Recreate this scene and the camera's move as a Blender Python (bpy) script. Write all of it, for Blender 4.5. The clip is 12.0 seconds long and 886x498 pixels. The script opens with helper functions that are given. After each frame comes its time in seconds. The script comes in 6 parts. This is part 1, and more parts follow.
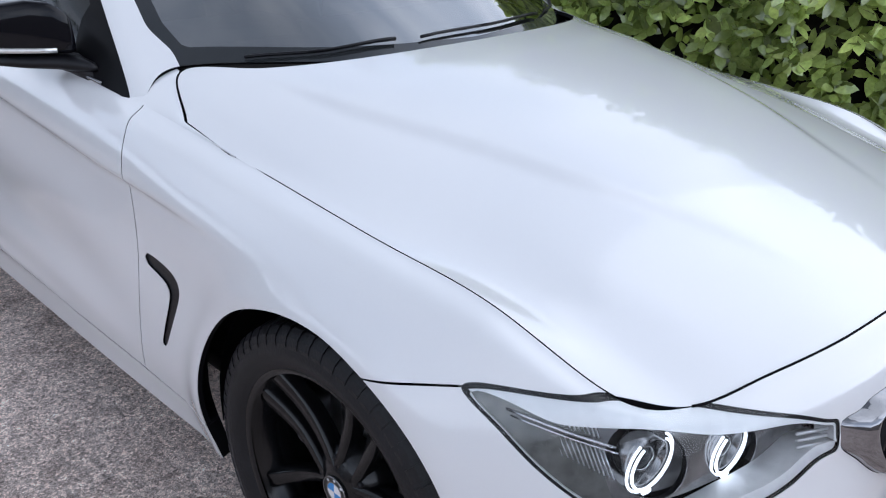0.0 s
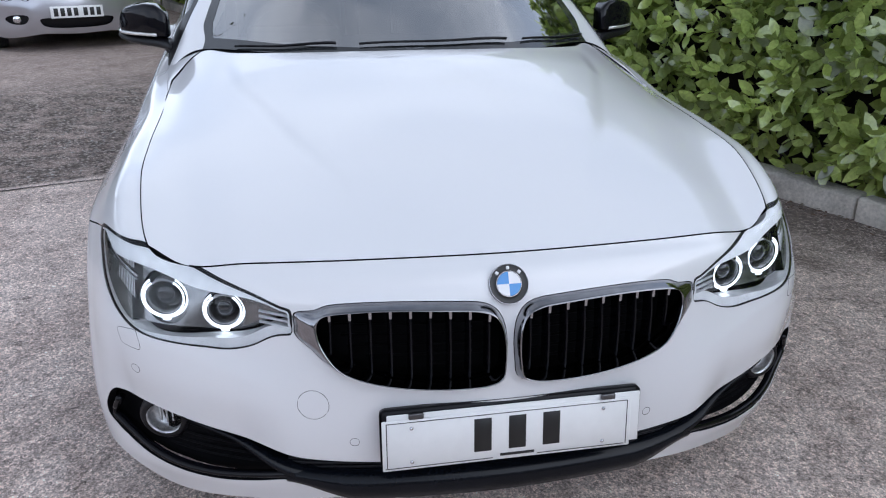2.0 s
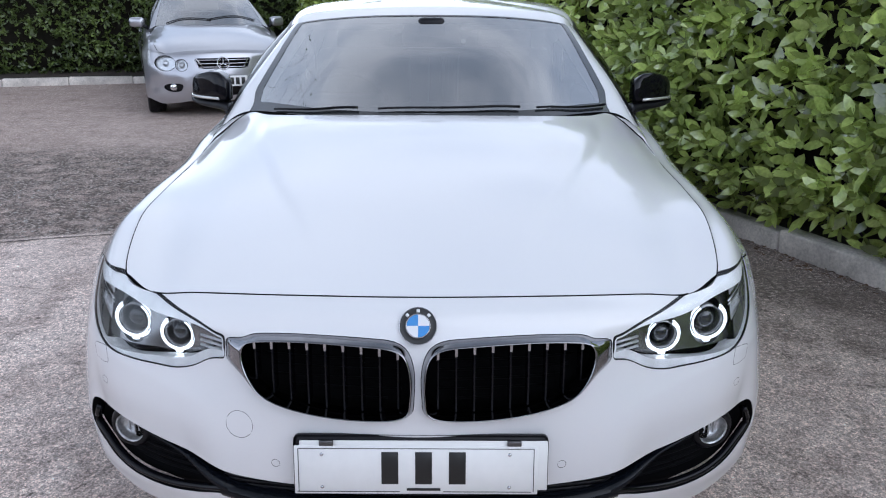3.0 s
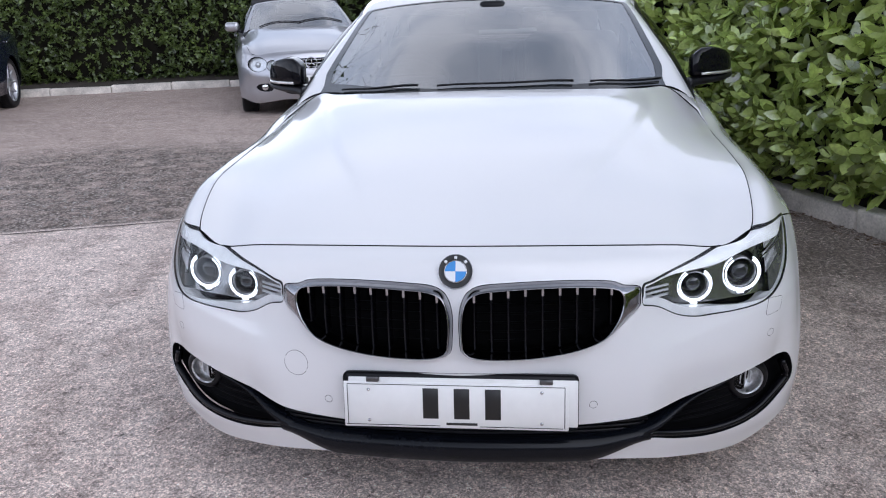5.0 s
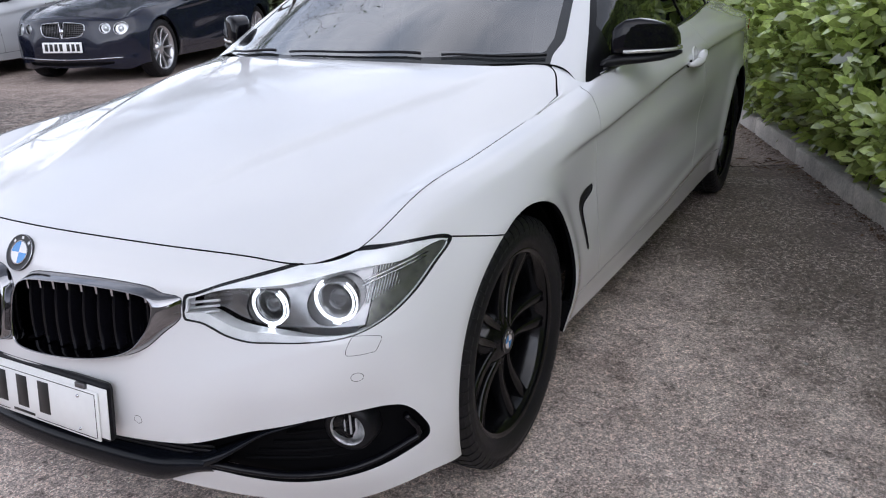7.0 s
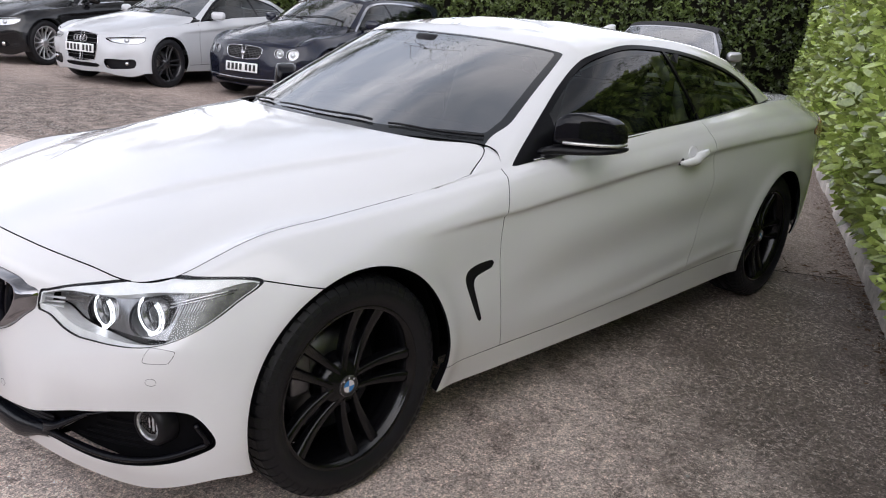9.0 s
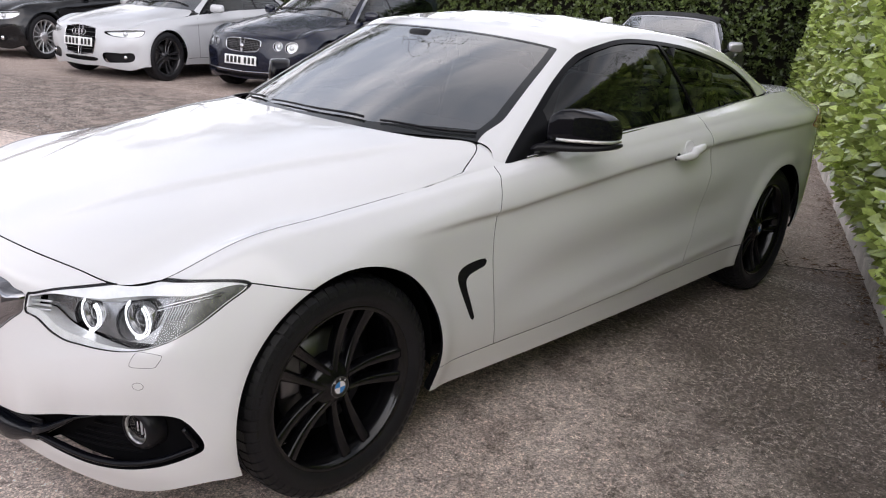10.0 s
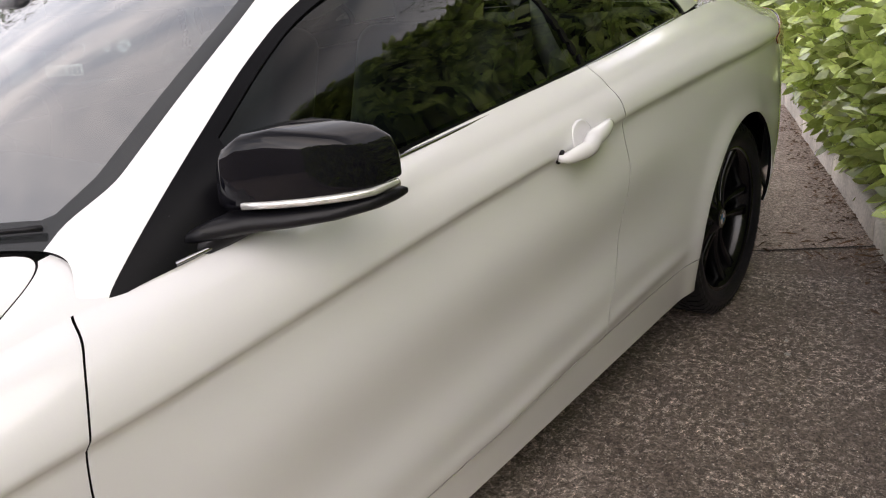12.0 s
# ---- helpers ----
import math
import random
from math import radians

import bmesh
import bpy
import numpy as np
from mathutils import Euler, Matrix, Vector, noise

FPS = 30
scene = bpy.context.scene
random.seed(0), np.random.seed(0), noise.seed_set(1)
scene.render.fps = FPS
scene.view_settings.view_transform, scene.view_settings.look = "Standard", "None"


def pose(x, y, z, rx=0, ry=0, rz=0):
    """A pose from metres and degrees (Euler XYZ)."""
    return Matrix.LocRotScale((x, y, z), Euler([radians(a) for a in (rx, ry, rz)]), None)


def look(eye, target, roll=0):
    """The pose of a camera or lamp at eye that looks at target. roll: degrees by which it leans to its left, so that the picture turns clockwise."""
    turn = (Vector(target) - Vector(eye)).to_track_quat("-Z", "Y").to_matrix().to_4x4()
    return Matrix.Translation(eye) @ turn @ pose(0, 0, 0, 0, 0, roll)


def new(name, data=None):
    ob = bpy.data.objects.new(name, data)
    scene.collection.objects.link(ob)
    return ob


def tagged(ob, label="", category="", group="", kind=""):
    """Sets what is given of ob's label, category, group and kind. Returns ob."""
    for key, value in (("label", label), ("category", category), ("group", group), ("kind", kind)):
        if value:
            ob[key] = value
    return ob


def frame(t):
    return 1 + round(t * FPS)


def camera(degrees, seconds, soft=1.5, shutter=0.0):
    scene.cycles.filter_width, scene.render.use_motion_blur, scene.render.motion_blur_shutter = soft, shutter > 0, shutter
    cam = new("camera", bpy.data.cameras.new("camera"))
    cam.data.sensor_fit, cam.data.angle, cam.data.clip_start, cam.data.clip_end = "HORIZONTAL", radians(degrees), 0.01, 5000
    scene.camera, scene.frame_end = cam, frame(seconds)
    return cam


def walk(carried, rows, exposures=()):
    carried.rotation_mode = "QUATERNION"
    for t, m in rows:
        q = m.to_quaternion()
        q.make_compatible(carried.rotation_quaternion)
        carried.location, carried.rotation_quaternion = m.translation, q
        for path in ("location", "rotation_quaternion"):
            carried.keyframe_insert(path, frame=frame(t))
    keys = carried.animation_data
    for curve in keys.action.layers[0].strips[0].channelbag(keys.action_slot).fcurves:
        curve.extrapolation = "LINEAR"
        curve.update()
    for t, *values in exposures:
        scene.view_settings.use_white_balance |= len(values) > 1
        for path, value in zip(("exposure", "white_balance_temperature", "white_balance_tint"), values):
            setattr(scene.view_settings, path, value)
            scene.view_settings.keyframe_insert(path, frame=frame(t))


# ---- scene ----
cam = camera(57.4, 12.0, soft=1.1)
PATH = [
    (0, (-1.523, -0.886, 1.335), (-0.203, 0.347, 0.476), 2.1),
    (0.5, (-1.338, -1.332, 1.339), (-0.272, 0.11, 0.454), 1.9),
    (1, (-1.087, -1.665, 1.338), (-0.267, -0.064, 0.465), 1.4),
    (1.5, (-0.729, -1.891, 1.345), (-0.153, -0.16, 0.524), 0.8),
    (2, (-0.409, -2.093, 1.342), (-0.048, -0.28, 0.578), 0.6),
    (2.5, (-0.104, -2.153, 1.314), (0.04, -0.272, 0.649), 0.5),
    (2.7, (-0.027, -2.203, 1.345), (0.05, -0.307, 0.716), 0.4),
    (4.3, (0.156, -2.426, 1.271), (-0.004, -0.515, 0.705), -1.3),
    (4.5, (0.158, -2.426, 1.269), (-0.014, -0.516, 0.7), -1.5),
    (5, (0.183, -2.434, 1.268), (-0.047, -0.538, 0.675), -2.0),
    (5.5, (0.352, -2.362, 1.24), (0.05, -0.484, 0.623), -2.8),
    (6, (0.766, -2.131, 1.226), (0.319, -0.302, 0.551), -3.6),
    (6.5, (1.225, -1.927, 1.23), (0.535, -0.183, 0.534), -3.4),
    (7, (1.594, -1.705, 1.237), (0.682, -0.056, 0.568), -1.7),
    (7.5, (1.945, -1.494, 1.309), (0.815, 0.043, 0.71), 0.1),
    (7.7, (2.074, -1.429, 1.327), (0.865, 0.055, 0.75), 0.9),
    (9.3, (2.405, -1.351, 1.378), (1.107, 0.057, 0.8), 4.3),
    (9.5, (2.405, -1.341, 1.387), (1.108, 0.064, 0.799), 4.4),
    (10, (2.408, -1.32, 1.385), (1.114, 0.082, 0.787), 3.8),
    (10.5, (2.323, -1.168, 1.35), (1.04, 0.237, 0.733), 2.4),
    (11, (2.162, -0.814, 1.345), (0.899, 0.599, 0.705), 0.0),
    (11.5, (1.98, -0.296, 1.282), (0.736, 1.122, 0.616), -2.8),
    (12, (1.738, 0.249, 1.258), (0.538, 1.691, 0.563), -5.8),
]
EXPOSURES = [
    (0.0, 0.02, 5600, 12), (1.5, -0.05, 5600, 12), (2.7, 0.0, 5520, 12), (5.0, 0.05, 5700, 15), (6.5, 0.10, 5780, 15), (7.7, 0.20, 6000, 15), (9.5, 0.28, 6300, 16), (10.5, 0.33, 6420, 17), (11.2, 0.45, 6560, 18), (12.0, 0.85, 6850, 18),
]
walk(cam, [(t, look(eye, target, roll)) for t, eye, target, roll in PATH], EXPOSURES)

from mathutils.bvhtree import BVHTree

# ---- light ----
SUN_DIR = Vector((0.62, -0.46, 0.62)).normalized()      # towards the sun, behind thin cloud
world = bpy.data.worlds.new("sky")
scene.world = world
world.use_nodes = True
wt = world.node_tree
wt.nodes.clear()
w_out = wt.nodes.new("ShaderNodeOutputWorld")
w_bg = wt.nodes.new("ShaderNodeBackground")
w_sky = wt.nodes.new("ShaderNodeTexSky")
w_sky.sky_type = "NISHITA"
w_sky.sun_disc = False
w_sky.sun_elevation = math.asin(SUN_DIR.z)
w_sky.sun_rotation = math.atan2(SUN_DIR.x, SUN_DIR.y)
w_sky.dust_density = 3.0
w_co = wt.nodes.new("ShaderNodeTexCoord")
w_map = wt.nodes.new("ShaderNodeMapping")
w_map.inputs["Scale"].default_value = (1.0, 1.0, 2.2)
w_noise = wt.nodes.new("ShaderNodeTexNoise")
w_noise.inputs["Scale"].default_value = 2.1
w_noise.inputs["Detail"].default_value = 7.0
w_noise.inputs["Roughness"].default_value = 0.55
w_ramp = wt.nodes.new("ShaderNodeValToRGB")
w_ramp.color_ramp.elements[0].position = 0.40
w_ramp.color_ramp.elements[0].color = (6.4, 6.9, 7.6, 1)
w_ramp.color_ramp.elements[1].position = 0.60
w_ramp.color_ramp.elements[1].color = (12.0, 11.9, 11.8, 1)
w_mix = wt.nodes.new("ShaderNodeMix")
w_mix.data_type = "RGBA"
w_mix.inputs["Factor"].default_value = 0.85
wt.links.new(w_co.outputs["Generated"], w_map.inputs["Vector"])
wt.links.new(w_map.outputs["Vector"], w_noise.inputs["Vector"])
wt.links.new(w_noise.outputs["Fac"], w_ramp.inputs["Fac"])
wt.links.new(w_sky.outputs["Color"], w_mix.inputs["A"])
wt.links.new(w_ramp.outputs["Color"], w_mix.inputs["B"])
w_sep = wt.nodes.new("ShaderNodeSeparateXYZ")
w_low = wt.nodes.new("ShaderNodeMapRange")              # thin cloud: brighter towards the horizon
w_low.inputs["From Max"].default_value = 1.0
w_low.inputs["To Min"].default_value = 2.8
w_low.inputs["To Max"].default_value = 0.38
w_mul = wt.nodes.new("ShaderNodeVectorMath")
w_mul.operation = "SCALE"
wt.links.new(w_co.outputs["Generated"], w_sep.inputs["Vector"])
wt.links.new(w_sep.outputs["Z"], w_low.inputs["Value"])
wt.links.new(w_mix.outputs["Result"], w_mul.inputs[0])
wt.links.new(w_low.outputs["Result"], w_mul.inputs["Scale"])
w_dot = wt.nodes.new("ShaderNodeVectorMath")            # the cloud glows round the hidden sun
w_dot.operation = "DOT_PRODUCT"
w_dot.inputs[1].default_value = SUN_DIR
w_glow = wt.nodes.new("ShaderNodeMapRange")
w_glow.interpolation_type = "SMOOTHSTEP"
w_glow.inputs["From Min"].default_value = 0.30
w_glow.inputs["From Max"].default_value = 1.0
w_glow.inputs["To Min"].default_value = 1.0
w_glow.inputs["To Max"].default_value = 1.3
w_lit = wt.nodes.new("ShaderNodeVectorMath")
w_lit.operation = "SCALE"
wt.links.new(w_co.outputs["Generated"], w_dot.inputs[0])
wt.links.new(w_dot.outputs["Value"], w_glow.inputs["Value"])
wt.links.new(w_mul.outputs["Vector"], w_lit.inputs[0])
wt.links.new(w_glow.outputs["Result"], w_lit.inputs["Scale"])
wt.links.new(w_lit.outputs["Vector"], w_bg.inputs["Color"])
w_bg.inputs["Strength"].default_value = 0.078
wt.links.new(w_bg.outputs["Background"], w_out.inputs["Surface"])
sun = new("sun", bpy.data.lights.new("sun", "SUN"))
sun.data.energy = 1.05
sun.data.angle = radians(75)
sun.data.color = (1.0, 0.97, 0.92)
sun.matrix_world = look(SUN_DIR * 30, (0, 0, 0))
scene.view_settings.exposure = 0.0


# ---- materials ----
def material(name, colour, rough=0.5, metal=0.0, coat=0.0, spec=0.5, vary=0.0, scale=8.0, fine=60.0, bump=0.0,
             bump_scale=60.0, hue=None, island=0.0, emit=None, emit_strength=0.0, coat_rough=0.03):
    """A principled material with two scales of variation in tone and roughness, and optional fine relief."""
    m = bpy.data.materials.new(name)
    m.use_nodes = True
    nt = m.node_tree
    b = nt.nodes["Principled BSDF"]
    b.inputs["Base Color"].default_value = (*colour, 1)
    b.inputs["Roughness"].default_value = rough
    b.inputs["Metallic"].default_value = metal
    b.inputs["Coat Weight"].default_value = coat
    b.inputs["Coat Roughness"].default_value = coat_rough
    b.inputs["Specular IOR Level"].default_value = spec
    if emit:
        b.inputs["Emission Color"].default_value = (*emit, 1)
        b.inputs["Emission Strength"].default_value = emit_strength
    co = nt.nodes.new("ShaderNodeTexCoord")
    if vary:
        big = nt.nodes.new("ShaderNodeTexNoise")
        big.inputs["Scale"].default_value = scale
        big.inputs["Detail"].default_value = 5
        small = nt.nodes.new("ShaderNodeTexNoise")
        small.inputs["Scale"].default_value = fine
        small.inputs["Detail"].default_value = 3
        for n in (big, small):
            nt.links.new(co.outputs["Object"], n.inputs["Vector"])
        add = nt.nodes.new("ShaderNodeMath")
        add.operation = "MULTIPLY_ADD"
        add.inputs[1].default_value = 0.5
        nt.links.new(small.outputs["Fac"], add.inputs[0])
        nt.links.new(big.outputs["Fac"], add.inputs[2])
        ramp = nt.nodes.new("ShaderNodeMapRange")
        ramp.inputs["From Min"].default_value = 0.45
        ramp.inputs["From Max"].default_value = 1.05
        nt.links.new(add.outputs[0], ramp.inputs["Value"])
        mix = nt.nodes.new("ShaderNodeMix")
        mix.data_type = "RGBA"
        low = [max(0.0, c * (1 - vary)) for c in colour]
        high = [min(1.0, c * (1 + vary)) for c in (hue or colour)]
        mix.inputs["A"].default_value = (*low, 1)
        mix.inputs["B"].default_value = (*high, 1)
        nt.links.new(ramp.outputs["Result"], mix.inputs["Factor"])
        col = mix.outputs["Result"]
        if island:
            geo = nt.nodes.new("ShaderNodeNewGeometry")
            hsv = nt.nodes.new("ShaderNodeHueSaturation")
            mr = nt.nodes.new("ShaderNodeMapRange")
            mr.inputs["To Min"].default_value = 1 - island
            mr.inputs["To Max"].default_value = 1 + island
            nt.links.new(geo.outputs["Random Per Island"], mr.inputs["Value"])
            nt.links.new(mr.outputs["Result"], hsv.inputs["Value"])
            nt.links.new(col, hsv.inputs["Color"])
            col = hsv.outputs["Color"]
        nt.links.new(col, b.inputs["Base Color"])
    if bump:
        bn = nt.nodes.new("ShaderNodeTexNoise")
        bn.inputs["Scale"].default_value = bump_scale
        bn.inputs["Detail"].default_value = 6
        nt.links.new(co.outputs["Object"], bn.inputs["Vector"])
        bp = nt.nodes.new("ShaderNodeBump")
        bp.inputs["Strength"].default_value = bump
        bp.inputs["Distance"].default_value = 0.01
        nt.links.new(bn.outputs["Fac"], bp.inputs["Height"])
        nt.links.new(bp.outputs["Normal"], b.inputs["Normal"])
    return m


def glass_material(name, tint, rough=0.0, ior=1.45):
    """Clear pane: mixes a tinted see-through layer with a mirror layer by the Fresnel law."""
    m = bpy.data.materials.new(name)
    m.use_nodes = True
    nt = m.node_tree
    nt.nodes.clear()
    out = nt.nodes.new("ShaderNodeOutputMaterial")
    tr = nt.nodes.new("ShaderNodeBsdfTransparent")
    tr.inputs["Color"].default_value = (*tint, 1)
    gl = nt.nodes.new("ShaderNodeBsdfGlossy")
    gl.inputs["Color"].default_value = (1, 1, 1, 1)
    gl.inputs["Roughness"].default_value = rough
    fr = nt.nodes.new("ShaderNodeFresnel")
    fr.inputs["IOR"].default_value = ior
    mx = nt.nodes.new("ShaderNodeMixShader")
    nt.links.new(fr.outputs["Fac"], mx.inputs["Fac"])
    nt.links.new(tr.outputs["BSDF"], mx.inputs[1])
    nt.links.new(gl.outputs["BSDF"], mx.inputs[2])
    nt.links.new(mx.outputs["Shader"], out.inputs["Surface"])
    return m


WHITE = material("white_paint", (0.74, 0.74, 0.75), 0.25, 0, 1.0, vary=0.015, scale=1.2, fine=400)
BLACK_GLOSS = material("gloss_black", (0.004, 0.004, 0.006), 0.05, 0, 0.0, spec=0.24, vary=0.2, scale=5)
BLACK_TRIM = material("black_trim", (0.004, 0.004, 0.005), 0.30, spec=0.10, vary=0.25, scale=20, fine=300)
BLACK_PLASTIC = material("black_plastic", (0.006, 0.006, 0.008), 0.38, spec=0.25, vary=0.25, scale=20, fine=300, bump=0.08, bump_scale=500)
DARK = material("dark_void", (0.003, 0.003, 0.004), 0.8, spec=0.1, vary=0.3, scale=20)
RUBBER = material("tyre_rubber", (0.009, 0.009, 0.011), 0.48, spec=0.30, vary=0.35, scale=14, fine=150, bump=0.15, bump_scale=220)
CHROME = material("chrome", (0.50, 0.50, 0.52), 0.07, 1.0, vary=0.05, scale=30)
BELT = material("dark_chrome", (0.22, 0.22, 0.23), 0.15, 1.0, vary=0.1, scale=30)
GRILLE_CHROME = material("grille_chrome", (0.30, 0.30, 0.315), 0.06, 1.0, vary=0.08, scale=30)
STEEL = material("brushed_steel", (0.16, 0.16, 0.165), 0.38, 1.0, vary=0.2, scale=20)
PLATE = material("plate_white", (0.80, 0.80, 0.79), 0.3, vary=0.03, scale=20)
INK = material("black_ink", (0.012, 0.012, 0.012), 0.4, vary=0.1)
BLUE = material("enamel_blue", (0.05, 0.25, 0.62), 0.15, coat=0.6, vary=0.05)
ENAMEL = material("enamel_white", (0.75, 0.76, 0.78), 0.15, coat=0.6, vary=0.03)
LAMP_ON = material("ring_glow", (0.9, 0.9, 0.9), 0.3, emit=(0.95, 0.98, 1.0), emit_strength=1.6)
AMBER = material("amber_lens", (0.35, 0.08, 0.015), 0.2, coat=0.5, vary=0.1)
RED_LENS = material("red_lens", (0.42, 0.02, 0.015), 0.15, coat=0.7, vary=0.1)
INTERIOR = material("interior_trim", (0.016, 0.016, 0.018), 0.55, vary=0.3, scale=12, bump=0.1, bump_scale=180)
LEATHER = material("seat_leather", (0.022, 0.021, 0.020), 0.45, vary=0.25, scale=10, bump=0.1, bump_scale=120)
HEADLINER = material("headliner", (0.42, 0.42, 0.41), 0.9, vary=0.08, scale=30)
FRIT = material("screen_frit", (0.022, 0.024, 0.026), 0.12, coat=0.6, vary=0.1)
RIM_BLACK = material("wheel_black", (0.004, 0.004, 0.005), 0.16, 0.0, 0.0, spec=0.4, vary=0.2, scale=12)
SPLITTER = material("satin_black", (0.004, 0.005, 0.008), 0.20, coat=0.0, spec=0.22, vary=0.2, scale=12)
INDICATOR = material("indicator_silver", (0.62, 0.62, 0.60), 0.2, 0.6, 0.8, vary=0.15, scale=60)
LAMP_DARK = material("lamp_housing", (0.20, 0.20, 0.205), 0.25, 0.6, 0.0, vary=0.35, scale=40)
LAMP_BOWL = material("lamp_bowl", (0.26, 0.26, 0.265), 0.18, 0.85, vary=0.35, scale=40)
FOG_BOWL = material("fog_bowl", (0.72, 0.72, 0.73), 0.32, 0.5, vary=0.35, scale=90)
LAMP_BROW = material("lamp_brow_silver", (0.86, 0.87, 0.88), 0.25, 0.0, 0.5, vary=0.08, scale=30)
LAMP_SILVER = material("lamp_silver", (0.72, 0.73, 0.75), 0.28, 0.55, vary=0.12, scale=40)
LAMP_CHROME = material("lamp_chrome", (0.75, 0.75, 0.77), 0.12, 1.0, vary=0.1, scale=50)
LAMP_SMOKE = material("lamp_smoke", (0.150, 0.152, 0.145), 0.24, 0.5, 0.0, vary=0.35, scale=60)
PROJECTOR = material("projector_glass", (0.02, 0.022, 0.026), 0.03, coat=1.0, vary=0.2)
WINDSCREEN = glass_material("windscreen_glass", (0.62, 0.68, 0.68), ior=6.0)
SIDEGLASS = glass_material("side_glass", (0.26, 0.32, 0.295), ior=1.45)
LENS = glass_material("lamp_lens", (0.97, 0.98, 0.985), ior=1.33)


# ---- mesh helpers ----
def part(name, bm, mat, parent=None, label="", smooth=True, recalc=True):
    """Links a bmesh as one mesh object under a thing or a part."""
    me = bpy.data.meshes.new(name)
    if recalc:
        bmesh.ops.recalc_face_normals(bm, faces=bm.faces)
    bm.to_mesh(me)
    bm.free()
    for p in me.polygons:
        p.use_smooth = smooth
    for mm in (mat if isinstance(mat, (list, tuple)) else [mat]):
        me.materials.append(mm)
    ob = new(name, me)
    if parent:
        ob.parent = parent
    if label:
        tagged(ob, label)
    return ob


def mesh_part(name, verts, faces, mat, parent=None, label="", smooth=True):
    me = bpy.data.meshes.new(name)
    me.from_pydata([tuple(map(float, v)) for v in verts], [], [tuple(map(int, f)) for f in faces])
    me.update()
    for p in me.polygons:
        p.use_smooth = smooth
    me.materials.append(mat)
    ob = new(name, me)
    if parent:
        ob.parent = parent
    if label:
        tagged(ob, label)
    return ob


def crom(keys, n, ghost0=None, ghost1=None):
    """Points on a Catmull-Rom curve through the keys, n to each span."""
    k = np.asarray(keys, float)
    g0 = 2 * k[0] - k[1] if ghost0 is None else np.asarray(ghost0, float)
    g1 = 2 * k[-1] - k[-2] if ghost1 is None else np.asarray(ghost1, float)
    k = np.vstack([g0, k, g1])
    out = []
    for i in range(1, len(k) - 2):
        t = (np.arange(n) / n)[:, None]
        a, b, c, d = k[i - 1], k[i], k[i + 1], k[i + 2]
        out.append(0.5 * (2 * b + (c - a) * t + (2 * a - 5 * b + 4 * c - d) * t ** 2 + (3 * b - a - 3 * c + d) * t ** 3))
    out.append(k[-2][None])
    return np.vstack(out)


def flip(p):
    return np.array([-p[0], p[1], p[2]])


